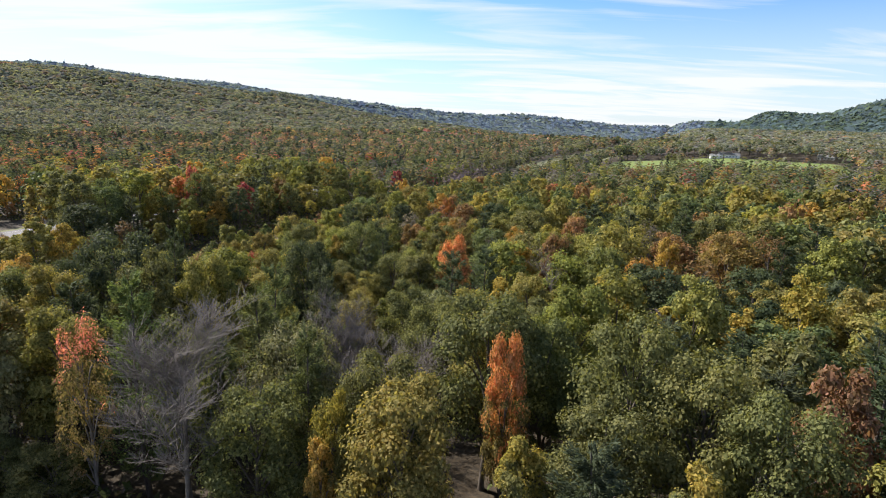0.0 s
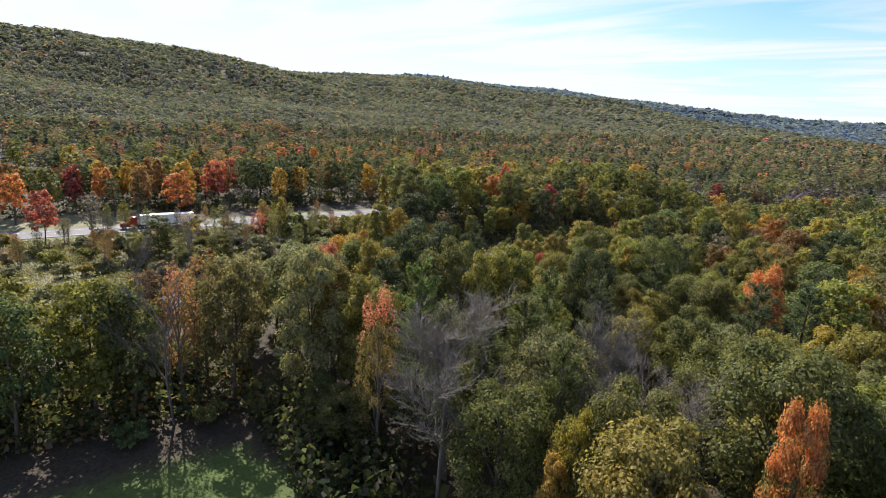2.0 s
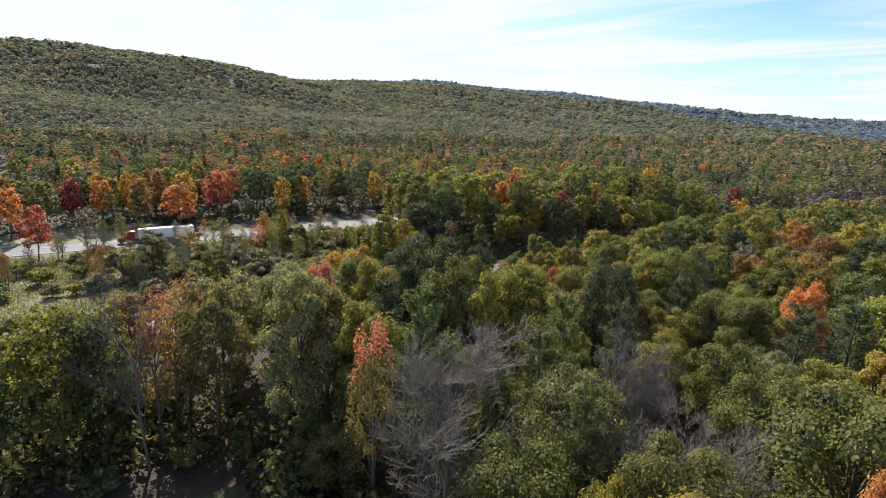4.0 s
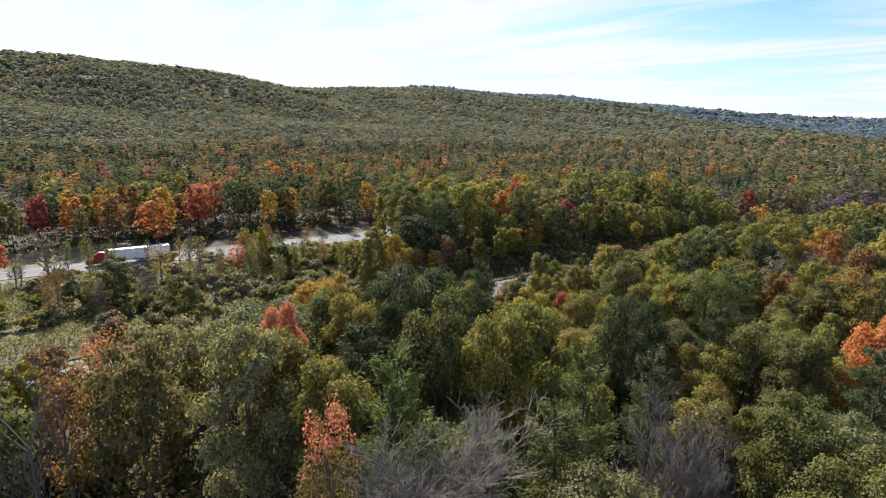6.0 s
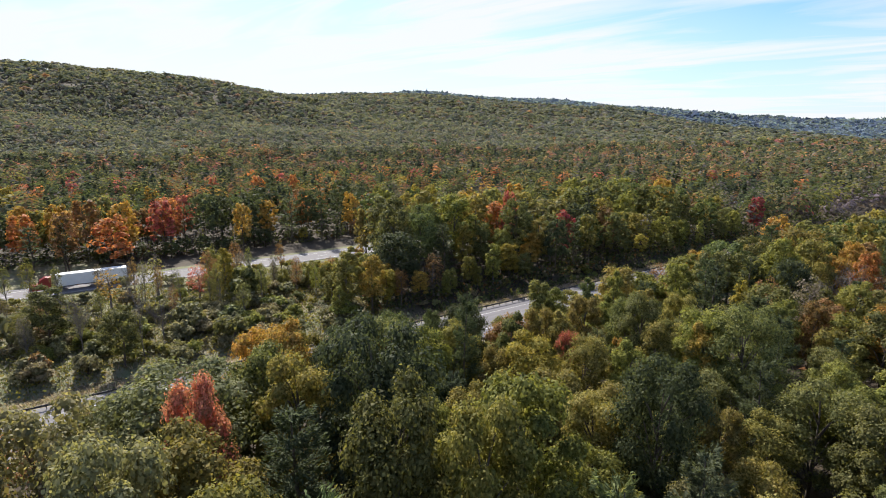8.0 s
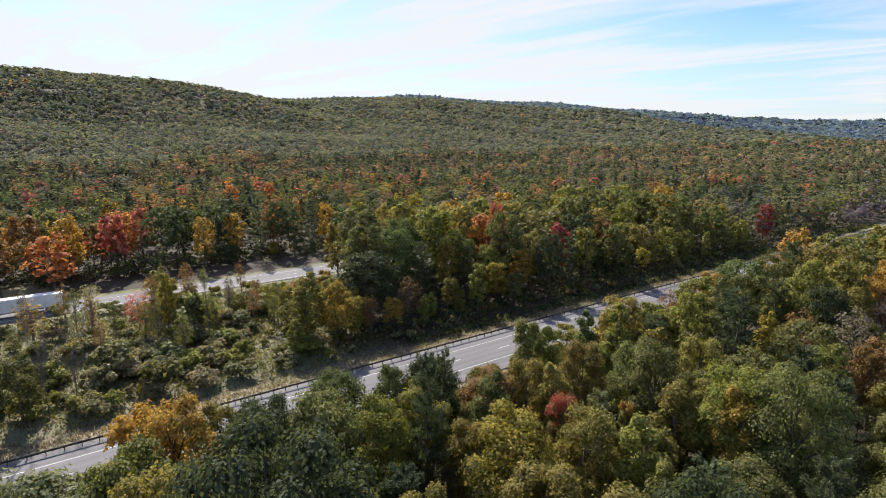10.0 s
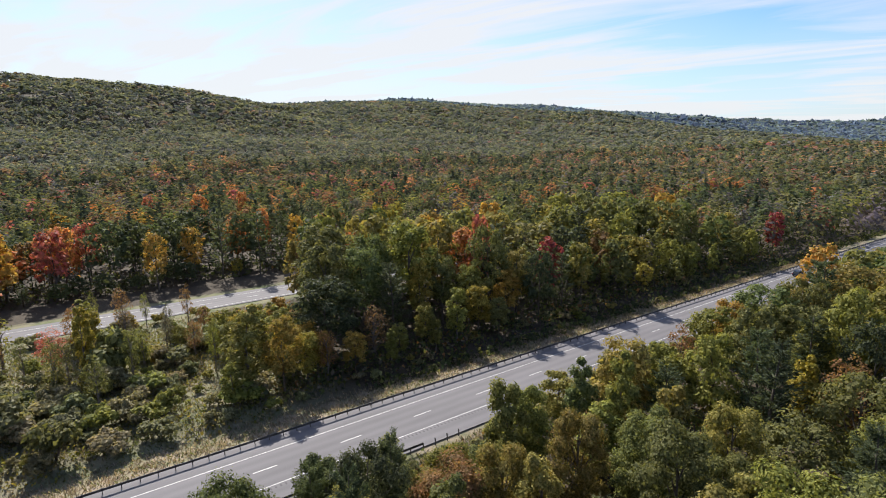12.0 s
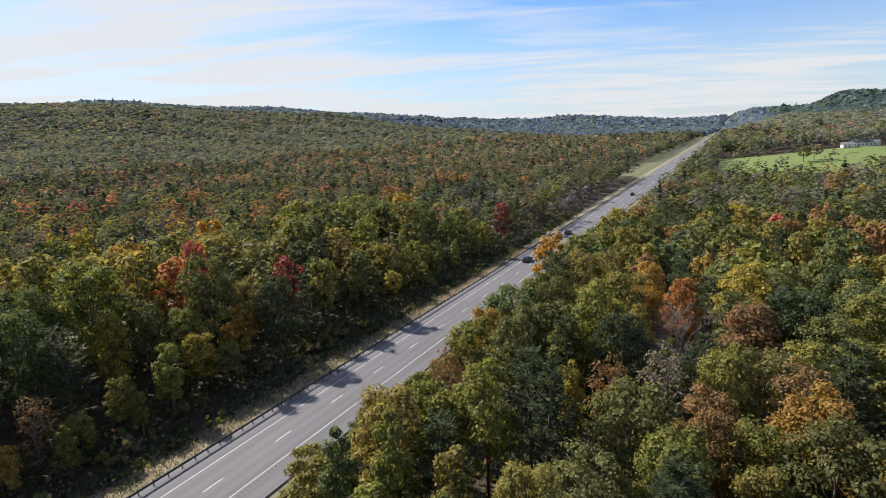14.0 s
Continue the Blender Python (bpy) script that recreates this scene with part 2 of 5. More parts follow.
def ground_material():
    """Leaf litter under the woods, mown grass on the lawn, dry grass on the verges, reeds in the wet median and a hay field; its own coordinates are v and u."""
    m, t, b = material("ground", 0.95)
    c = t.nodes.new("ShaderNodeTexCoord").outputs["Object"]
    sep = t.nodes.new("ShaderNodeSeparateXYZ")
    t.links.new(c, sep.inputs[0])
    wob = math_node(t, "MULTIPLY", math_node(t, "SUBTRACT", noise_tex(t, 0.12, 4.0, 0.6), 0.5), 14.0)
    wob2 = math_node(t, "MULTIPLY", math_node(t, "SUBTRACT", noise_tex(t, 0.5, 4.0, 0.6), 0.5), 5.0)
    v = math_node(t, "ADD", sep.outputs[0], wob2)
    u = math_node(t, "ADD", sep.outputs[1], wob)

    def band(x, lo, hi, soft):
        def edge(e, sign):
            mr = t.nodes.new("ShaderNodeMapRange")
            t.links.new(x, mr.inputs[0])
            mr.inputs[1].default_value, mr.inputs[2].default_value = e - sign * soft, e + sign * soft
            return mr.outputs[0]
        return math_node(t, "MULTIPLY", edge(lo, 1), edge(hi, -1))

    fine = noise_tex(t, 2.2, 6.0, 0.7)
    mid = noise_tex(t, 0.25, 5.0, 0.6)
    litter = mix_colour(t, ramp(t, fine, [(0.35, 0.0), (0.65, 1.0)]), (0.024, 0.018, 0.011), (0.070, 0.048, 0.027))
    grass = mix_colour(t, ramp(t, fine, [(0.3, 0.0), (0.7, 1.0)]), (0.045, 0.070, 0.012), (0.090, 0.125, 0.024))
    dry = mix_colour(t, ramp(t, mid, [(0.35, 0.0), (0.62, 1.0)]), mix_colour(t, fine, (0.09, 0.10, 0.042), (0.16, 0.16, 0.075)), mix_colour(t, fine, (0.20, 0.15, 0.10), (0.36, 0.29, 0.21)))
    marsh = mix_colour(t, ramp(t, mid, [(0.35, 0.0), (0.65, 1.0)]), mix_colour(t, fine, (0.09, 0.10, 0.045), (0.17, 0.18, 0.085)), mix_colour(t, fine, (0.16, 0.14, 0.09), (0.28, 0.25, 0.165)))
    hay = mix_colour(t, ramp(t, mid, [(0.3, 0.0), (0.7, 1.0)]), (0.10, 0.15, 0.03), (0.17, 0.20, 0.045))
    col = litter
    col = mix_colour(t, math_node(t, "MULTIPLY", band(v, -69, -8, 3), band(u, -400, 84, 8)), col, marsh)
    col = mix_colour(t, math_node(t, "MULTIPLY", band(v, -36, 24, 2), band(u, 500, 2600, 12)), col, mix_colour(t, 0.5, dry, grass))
    col = mix_colour(t, math_node(t, "MULTIPLY", band(v, -106, -80, 2), band(u, -400, 34, 4)), col, mix_colour(t, 0.35, dry, grass))
    col = mix_colour(t, band(v, -9, 13.5, 0.8), col, dry)
    col = mix_colour(t, band(v, -84, -67, 1.0), col, mix_colour(t, 0.45, dry, grass))
    # short of v 57 the lawn keeps darker litter, standing in for tree shade
    col = mix_colour(t, math_node(t, "MULTIPLY", band(v, 57, 91, 2), band(u, -80, 20, 2)), col, grass)
    col = mix_colour(t, math_node(t, "MULTIPLY", band(v, 45, 260, 4), band(u, 400, 705, 6)), col, hay)
    t.links.new(col, b.inputs["Base Color"])
    bump(t, b, fine, 0.8, 0.15)
    return m


ASPHALT = asphalt()
GROUND = ground_material()


# ---------------------------------------------------------------- mesh helpers
def empty(name, m, label, category, group="", kind=""):
    ob = new(name)
    ob.empty_display_size = 0.5
    ob.matrix_world = m
    return tagged(ob, label, category, group, kind)


def solid(name, verts, faces, mat, shade=False):
    me = bpy.data.meshes.new(name)
    me.from_pydata([tuple(p) for p in verts], [], [tuple(f) for f in faces])
    me.materials.append(mat)
    if shade:
        me.polygons.foreach_set("use_smooth", [True] * len(me.polygons))
    me.update()
    return me


def quads(name, pts, mat, colours=None):
    """One mesh of loose four-cornered leaves: pts is n x 4 x 3."""
    n = len(pts)
    me = bpy.data.meshes.new(name)
    me.vertices.add(4 * n)
    me.vertices.foreach_set("co", pts.astype(np.float32).ravel())
    me.loops.add(4 * n)
    me.loops.foreach_set("vertex_index", np.arange(4 * n, dtype=np.int32))
    me.polygons.add(n)
    me.polygons.foreach_set("loop_start", np.arange(0, 4 * n, 4, dtype=np.int32))
    if colours is not None:
        att = me.attributes.new("leaf_colour", "FLOAT_COLOR", "POINT")
        full = np.ones((4 * n, 4), np.float32)
        full[:, :3] = np.repeat(colours, 4, axis=0)
        att.data.foreach_set("color", full.ravel())
    me.materials.append(mat)
    me.update(calc_edges=True)
    return me


def part(name, bm, mat, parent, label=""):
    """A bmesh, or a ready mesh, as one mesh object under a thing or a part."""
    if isinstance(bm, bmesh.types.BMesh):
        me = bpy.data.meshes.new(name)
        bm.to_mesh(me)
        bm.free()
        me.materials.append(mat)
    else:
        me = bm
    ob = new(name, me)
    ob.parent = parent
    return tagged(ob, label)


def box_into(bm, x0, x1, y0, y1, z0, z1, bevel=0.0, m=None):
    """A box with softened edges, added to a bmesh."""
    r = bmesh.ops.create_cube(bm, size=1)
    vs = r["verts"]
    for w in vs:
        w.co = Vector(((x0 + x1) / 2 + w.co.x * (x1 - x0), (y0 + y1) / 2 + w.co.y * (y1 - y0), (z0 + z1) / 2 + w.co.z * (z1 - z0)))
        if m:
            w.co = m @ w.co
    if bevel:
        es = list({e for w in vs for e in w.link_edges})
        bmesh.ops.bevel(bm, geom=es, offset=bevel, segments=2, affect="EDGES", profile=0.6)


def box(x0, x1, y0, y1, z0, z1, bevel=0.0):
    bm = bmesh.new()
    box_into(bm, x0, x1, y0, y1, z0, z1, bevel)
    return bm


def wheel_mesh(radius, width, sides=18):
    bm = bmesh.new()
    prof = [(radius * 0.62, -width / 2), (radius * 0.94, -width / 2), (radius, -width * 0.36), (radius, width * 0.36), (radius * 0.94, width / 2), (radius * 0.62, width / 2)]
    rings = []
    for i in range(sides):
        a = 2 * math.pi * i / sides
        rings.append([bm.verts.new((x, r * math.cos(a), r * math.sin(a))) for r, x in prof])
    for i in range(sides):
        p, q = rings[i], rings[(i + 1) % sides]
        for k in range(len(prof)):
            k2 = (k + 1) % len(prof)
            bm.faces.new((p[k], q[k], q[k2], p[k2]))
    return bm


def rim_mesh(radius, width, sides=18):
    bm = bmesh.new()
    for x, s in ((-width / 2, -1), (width / 2, 1)):
        c = bm.verts.new((x * 0.7, 0, 0))
        ring = [bm.verts.new((x * 0.92, radius * 0.64 * math.cos(2 * math.pi * i / sides), radius * 0.64 * math.sin(2 * math.pi * i / sides))) for i in range(sides)]
        for i in range(sides):
            bm.faces.new((c, ring[i], ring[(i + 1) % sides]) if s > 0 else (c, ring[(i + 1) % sides], ring[i]))
    return bm


# ---------------------------------------------------------------- ground
def build_ground():
    """One sheet to the horizon, finer near the highway."""
    def steps(edges):
        out = []
        for a, b, s in edges:
            out += list(np.arange(a, b, s))
        return np.array(out + [edges[-1][1]])
    vs = steps([(-4800, -1400, 200), (-1400, -300, 25), (-300, -90, 8), (-90, 130, 2.5), (130, 400, 15), (400, 1600, 60), (1600, 4800, 320)])
    us = steps([(-4800, -400, 400), (-400, -60, 20), (-60, 320, 5), (320, 1200, 16), (1200, 4960, 60)])
    V, U = np.meshgrid(vs, us)
    Z = height(V, U)
    co = np.stack([V, U, Z], -1).reshape(-1, 3)
    nx, ny = len(vs), len(us)
    faces = [(j * nx + i, j * nx + i + 1, (j + 1) * nx + i + 1, (j + 1) * nx + i) for j in range(ny - 1) for i in range(nx - 1)]
    ob = new("ground", solid("ground", co, faces, GROUND, True))
    ob.matrix_world = PLAN
    return tagged(ob, "leaf-littered valley floor rising to wooded ridges", "ground", kind="structure")


build_ground()


# ---------------------------------------------------------------- highway
def strip(name, v0, v1, u0, u1, z, mat, step=20.0, thick=0.25):
    """A flat slab of road with side faces."""
    n = max(2, int((u1 - u0) / step) + 1)
    us = np.linspace(u0, u1, n)
    verts, faces = [], []
    for u in us:
        verts += [(v0, u, z), (v1, u, z), (v1, u, z - thick), (v0, u, z - thick)]
    for i in range(n - 1):
        a, b = 4 * i, 4 * i + 4
        faces += [(a, a + 1, b + 1, b), (a + 1, a + 2, b + 2, b + 1), (a + 3, a, b, b + 3)]
    return solid(name, verts, faces, mat)


def build_road(name, v0, label, zone, far=2400.0, near=-400.0):
    """A two-lane carriageway whose left edge line stands at v0: asphalt with shoulders, edge lines and lane dashes."""
    lo, hi = zone
    ob = new(name, strip(name, lo, hi, near, far, 0.0, ASPHALT))
    ob.matrix_world = PLAN
    tagged(ob, label, "road", kind="structure")
    for nm, v in (("edge_line", v0), ("edge_line", v0 + 2 * LANE)):
        part(nm, strip(nm, v - 0.055, v + 0.055, near, far, 0.012, PAINT, thick=0.008), PAINT, ob)
    dash = strip("lane_dash", -0.065, 0.065, 0, 2.95, 0.012, PAINT, thick=0.008)
    for i in range(-4, 50):
        d = part("lane_dash", dash, PAINT, ob)
        d.location = (v0 + LANE, 0.55 + 11.44 * i, 0)
    return ob


build_road("road", 0.0, "pale grey worn asphalt carriageway with white lane dashes", (-3.4, 2 * LANE + 3.7))
build_road("road", -78.4, "pale grey asphalt carriageway beyond the wooded median", (-81.0, -69.8))


def rumble_strip():
    verts, faces = [], []
    for i in range(420):
        u = 20 + i * 0.6
        k = len(verts)
        verts += [(2 * LANE + 0.35, u, 0.006), (2 * LANE + 0.78, u, 0.006), (2 * LANE + 0.78, u + 0.2, 0.006), (2 * LANE + 0.35, u + 0.2, 0.006)]
        faces.append((k, k + 1, k + 2, k + 3))
    ob = new("rumble_strip", solid("rumble_strip", verts, faces, MILLED))
    ob.matrix_world = PLAN
    tagged(ob, "worn dark rumble strip milled into the shoulder", "rumble strip", kind="stuff")


rumble_strip()


def guard_rail(v, u0, u1, side, label):
    """W-beam rail on posts with block-outs; side is the way in which the traffic lies."""
    thing = empty("guard_rail", PLAN @ pose(v, u0, 0), label, "guard rail")
    n = int((u1 - u0) / 1.905)
    prof = [(0.0, 0.46), (0.07, 0.50), (0.07, 0.56), (0.01, 0.60), (0.01, 0.64), (0.07, 0.68), (0.07, 0.74), (0.0, 0.78)]
    def beam(length):
        verts, faces = [], []
        k = len(prof)
        for y in (0.0, length):
            verts += [(side * x, y, z) for x, z in prof] + [(side * x - side * 0.02, y, z) for x, z in prof]
        m = 2 * k
        for i in range(k - 1):
            faces += [(i, i + 1, m + i + 1, m + i), (k + i, m + k + i, m + k + i + 1, k + i + 1)]
        faces += [(0, m, m + k, k), (k - 1, k + k - 1, m + k + k - 1, m + k - 1)]
        return solid("rail", verts, faces, STEEL)
    rail = beam(3.81 * 2)
    for i in range(n // 4):
        part("rail", rail, STEEL, thing).location = (side * 0.13, 7.62 * i, 0)
    bm = box(-0.06, 0.06, -0.05, 0.05, -0.4, 0.82, 0.01)
    post = bpy.data.meshes.new("post"); bm.to_mesh(post); bm.free(); post.materials.append(POST_WOOD)
    bm = box(0.05 if side > 0 else -0.14, 0.14 if side > 0 else -0.05, -0.05, 0.05, 0.44, 0.8, 0.008)
    block = bpy.data.meshes.new("block"); bm.to_mesh(block); bm.free(); block.materials.append(POST_WOOD)
    for i in range(n + 1):
        p = part("post", post, POST_WOOD, thing)
        p.location = (0, 1.905 * i, 0)
        part("block", block, POST_WOOD, p)
    return thing


guard_rail(-2.7, -60, 500, 1, "long dark steel guard rail on posts beside the median")
guard_rail(11.4, 58, 96, -1, "short dark steel guard rail at the outer shoulder")

# ---------------------------------------------------------------- trees
RNG = np.random.default_rng(7)


def directions(n):
    d = RNG.normal(size=(n, 3))
    return d / np.linalg.norm(d, axis=1, keepdims=True)


def leaf_quads(centres, normals, size, spread=0.35, along=None, slim=1.0):
    """Folded leaf sprays of uneven size round the centres; along gives their long axis, slim narrows them."""
    n = len(centres)
    side = np.cross(normals, directions(n)) if along is None else along
    side = side / (np.linalg.norm(side, axis=1, keepdims=True) + 1e-9)
    up = np.cross(normals, side)
    s = (size * (1 + spread * RNG.normal(size=n)).clip(0.45, 1.9))[:, None]
    a, b = side * s * 0.62, up * s * slim * RNG.uniform(0.3, 0.55, n)[:, None]
    fold = normals * s * RNG.uniform(-0.25, 0.25, n)[:, None]
    return np.stack([centres - a, centres - b + fold, centres + a, centres + b + fold], 1)


def lobes_of(kind, rng):
    """The clumps of a crown, as centre and radii, for a tree one metre high and one metre in radius at its widest."""
    out = []
    n, low, fat, mid = {"oak": (34, 0.34, 0.70, 0.42), "maple": (28, 0.30, 0.64, 0.40), "aspen": (20, 0.20, 0.52, 0.38)}.get(kind, (0, 0, 0, 0))
    for i in range(n):
        # clumps wind up round a dome and leave its middle hollow
        a, f = 2.4 * i + rng.uniform(-0.5, 0.5), (i + 0.5) / n
        dome = math.sqrt(max(0.03, 1 - ((f - mid) / 0.66) ** 2))
        r = fat * dome * rng.uniform(0.72, 1.12)
        size = rng.uniform(0.22, 0.40) * (0.75 + 0.35 * dome)
        out.append((r * math.cos(a), r * math.sin(a), low + ((0.93 if kind != "aspen" else 0.87) - low) * f + rng.uniform(-0.03, 0.03), size, size * (0.26 if kind != "aspen" else 0.25)))
    if kind == "shrub":
        for i in range(11):
            a = 2.4 * i
            r = rng.uniform(0.15, 0.75)
            out.append((r * math.cos(a), r * math.sin(a), rng.uniform(0.3, 0.8) * (1.1 - 0.5 * r), rng.uniform(0.28, 0.45), rng.uniform(0.16, 0.26)))
    return np.array(out)


def crown_points(kind, n, rng, tall, wide, lobes, deep=False):
    """Leaf centres and normals over a crown's clumps, in metres."""
    if kind == "pine":
        # uneven whorls of broad, feathery boughs with tufts along them
        m = rng.integers(0, 13, n)
        w = rng.integers(0, 6, n)
        z = 0.16 + 0.80 * (m + 0.5) / 13 + 0.02 * np.sin(5.0 * w + 2.3 * m)
        a = (w + 0.37 * m) * 2 * math.pi / 6 + rng.normal(0, 0.17, n)
        reach = ((1.06 - z) / 0.86).clip(0.05, 1) ** 0.55 * (0.80 + 0.28 * np.sin(4.1 * m + 2.7 * w))
        s = np.sqrt(rng.uniform(0.03, 1, n))
        r = reach * s
        zz = z + 0.035 * s * s + rng.normal(0, 0.013, n)
        c = np.stack([wide * r * np.cos(a), wide * r * np.sin(a), tall * zz], 1)
        nm = np.stack([0.45 * np.cos(a), 0.45 * np.sin(a), np.ones(n)], 1) + 0.75 * directions(n)
    else:
        k = rng.integers(0, len(lobes), n)
        d = directions(n)
        d[:, 2] = np.where(d[:, 2] < -0.25, -d[:, 2] * 0.8, d[:, 2])
        L = lobes[k]
        # small sprigs break the clump's skin
        shell = (rng.uniform(0.36, 0.68, n) if deep else rng.uniform(0.55, 1.05, n) ** 0.6) + 0.13 * np.sin(9 * d[:, 0] + 7 * d[:, 1] + k) * np.sin(8 * d[:, 2] + 2 * k)
        c = np.stack([(L[:, 0] + L[:, 3] * d[:, 0] * shell) * wide, (L[:, 1] + L[:, 3] * d[:, 1] * shell) * wide, (L[:, 2] + L[:, 4] * d[:, 2] * shell * 1.15) * tall], 1)
        nm = d + np.array([0, 0, 0.35]) + (0.45 if deep else 0.75) * directions(n)
    nm /= np.linalg.norm(nm, axis=1, keepdims=True)
    return c, nm


def tube(path, radii, sides, verts, faces):
    """A tapered limb along a path, added to the lists."""
    base = len(verts)
    for i, (p, r) in enumerate(zip(path, radii)):
        ahead = (path[min(i + 1, len(path) - 1)] - path[max(i - 1, 0)]).normalized()
        x = ahead.cross(Vector((0.31, 0.77, 0.55))).normalized()
        y = ahead.cross(x)
        for k in range(sides):
            a = 2 * math.pi * k / sides
            verts.append(p + (x * math.cos(a) + y * math.sin(a)) * r)
    for i in range(len(path) - 1):
        for k in range(sides):
            k2 = (k + 1) % sides
            faces.append((base + i * sides + k, base + i * sides + k2, base + (i + 1) * sides + k2, base + (i + 1) * sides + k))


def trunk_mesh(kind, rng, tall, wide, lobes, detail, mat):
    """A flared, slightly bent trunk with limbs that reach into the crown."""
    verts, faces = [], []
    lean = Vector((rng.uniform(-0.5, 0.5), rng.uniform(-0.5, 0.5), 0))
    top = 0.97 if kind == "pine" else 0.80
    stem = [Vector((0, 0, -0.5)) , Vector((0, 0, 0.25))] + [Vector((0, 0, tall * f)) + lean * (math.sin(f * 4)) for f in np.linspace(0.15, top, 5)]
    r0 = tall * 0.013 + 0.05
    tube(stem, [r0 * 1.6, r0 * 1.15, r0, r0 * 0.82, r0 * 0.6, r0 * 0.38, r0 * 0.12], 6 if detail else 4, verts, faces)
    if kind != "pine" and lobes is not None:
        for L in lobes[:: 2 if detail else 5]:
            end = Vector((L[0] * wide, L[1] * wide, L[2] * tall))
            z0 = max(0.2 * tall, end.z - 0.75 * math.hypot(end.x, end.y) - 0.10 * tall)
            start = Vector((0, 0, z0)) + lean * math.sin(4 * z0 / tall)
            bend = start.lerp(end, 0.5) + Vector((0, 0, 0.04 * tall))
            tube([start, bend, end], [r0 * 0.45, r0 * 0.28, r0 * 0.06], 4 if detail else 3, verts, faces)
    elif kind == "pine" and detail:
        for i in range(16):
            a, z = 2.4 * i, tall * (0.25 + 0.04 * i)
            reach = wide * 0.7 * (1 - i / 17)
            tube([Vector((0, 0, z)), Vector((reach * math.cos(a), reach * math.sin(a), z + 0.2))], [0.05, 0.015], 3, verts, faces)
    return solid("trunk", verts, faces, mat, True)


def bare_mesh(rng, tall, wide, depth=4):
    """A leafless tree: a forking trunk that divides into fine upright twigs. Returns trunk and twigs."""
    tv, tf, bv, bf = [], [], [], []

    def grow(p, way, length, r, level):
        mid = p + way * length * 0.5 + Vector((rng.normal(0, 0.05), rng.normal(0, 0.05), 0)) * length
        end = p + way * length
        tube([p, mid, end] if level < 4 else [p, end], [r, r * 0.8, r * 0.6], 5 if level == 0 else 3, tv if level < 2 else bv, tf if level < 2 else bf)
        if level >= depth:
            return
        for i in range(9 if level == 0 else 4 if level == 1 else 5):
            a = rng.uniform(0, 2 * math.pi)
            side = Vector((math.cos(a), math.sin(a), 0))
            w = (way * rng.uniform(0.45, 0.9) + side * rng.uniform(0.4, 0.9) * wide / 4.4 + Vector((0, 0, 0.18))).normalized()
            start = p.lerp(end, rng.uniform(0.28, 1.0))
            reach = rng.uniform(0.34, 0.56) if level == 0 else rng.uniform(0.5, 0.74)
            grow(start, w, length * reach, max(r * (0.42 if level == 0 else 0.5), 0.011), level + 1)

    grow(Vector((0, 0, -0.4)), Vector((rng.normal(0, 0.04), rng.normal(0, 0.04), 1)).normalized(), tall * 0.66, 0.012 * tall, 0)
    return solid("trunk", tv, tf, GREY_BARK, True), solid("branches", bv, bf, GREY_BARK)


# leaf count and leaf size at three grades of detail
GRADES = ((11500, 0.185), (3600, 0.30), (620, 0.62))
STOCK = {}


def stock(kind, grade, variant):
    """Shared trunk and crown meshes of one kind of tree."""
    key = (kind, grade, variant)
    if key not in STOCK:
        rng = np.random.default_rng(100 + 17 * variant + 5 * len(kind))
        tall, wide = {"oak": (17, 6.0), "maple": (16, 5.0), "aspen": (15, 3.2), "pine": (18, 4.6), "shrub": (3.0, 2.0), "bare": (16, 4.2), "thin": (15, 3.3)}[kind]
        n, size = GRADES[grade]
        if kind == "bare":
            STOCK[key] = bare_mesh(rng, tall, wide, (5, 4, 3)[grade])
        else:
            form = "maple" if kind == "thin" else kind
            lobes = None if kind == "pine" else lobes_of(form, rng)
            count = int(n * {"shrub": 0.22, "thin": 0.55, "aspen": 0.7, "pine": 1.15}.get(kind, 1.0))
            c, nm = crown_points(form, count, rng, tall, wide, lobes)
            if kind == "pine":
                # tufts of needles point outwards and a little up along the boughs
                way = c * np.array([1.0, 1.0, 0.0]) / (np.linalg.norm(c[:, :2], axis=1, keepdims=True) + 0.1) + np.array([0, 0, 0.35]) + 0.55 * directions(len(c))
                leaves = leaf_quads(c, nm, size * 1.7, 0.3, way, 0.42)
            else:
                leaves = leaf_quads(c, nm, size * (0.85 if kind == "shrub" else 0.8 if kind == "thin" else 1.0))
            if kind in ("oak", "maple", "aspen", "shrub"):
                # larger sprays fill the inside of each clump
                c, nm = crown_points(form, int(count * 0.6), rng, tall, wide, lobes, True)
                leaves = np.concatenate([leaves, leaf_quads(c, nm, size * 1.55, 0.25)])
            crown = quads("crown", leaves, LEAF)
            STOCK[key] = (trunk_mesh(form, rng, tall, wide, lobes, grade == 0 or kind == "thin", GREY_BARK if kind in ("aspen", "thin") else BARK), crown)
    return STOCK[key]


COLOURS = {
    "tan": (0.255, 0.215, 0.124),
    "green": (0.110, 0.135, 0.052), "deep": (0.072, 0.088, 0.046), "olive": (0.152, 0.154, 0.056), "lime": (0.210, 0.208, 0.051),
    "yellow": (0.310, 0.255, 0.046), "gold": (0.350, 0.220, 0.046), "orange": (0.430, 0.182, 0.060), "red": (0.410, 0.128, 0.088),
    "crimson": (0.280, 0.055, 0.055), "rust": (0.240, 0.140, 0.061), "pine": (0.076, 0.094, 0.050), "dun": (0.170, 0.148, 0.114), "sage": (0.195, 0.190, 0.094), "salmon": (0.470, 0.185, 0.116), "bronze": (0.232, 0.196, 0.054),
}
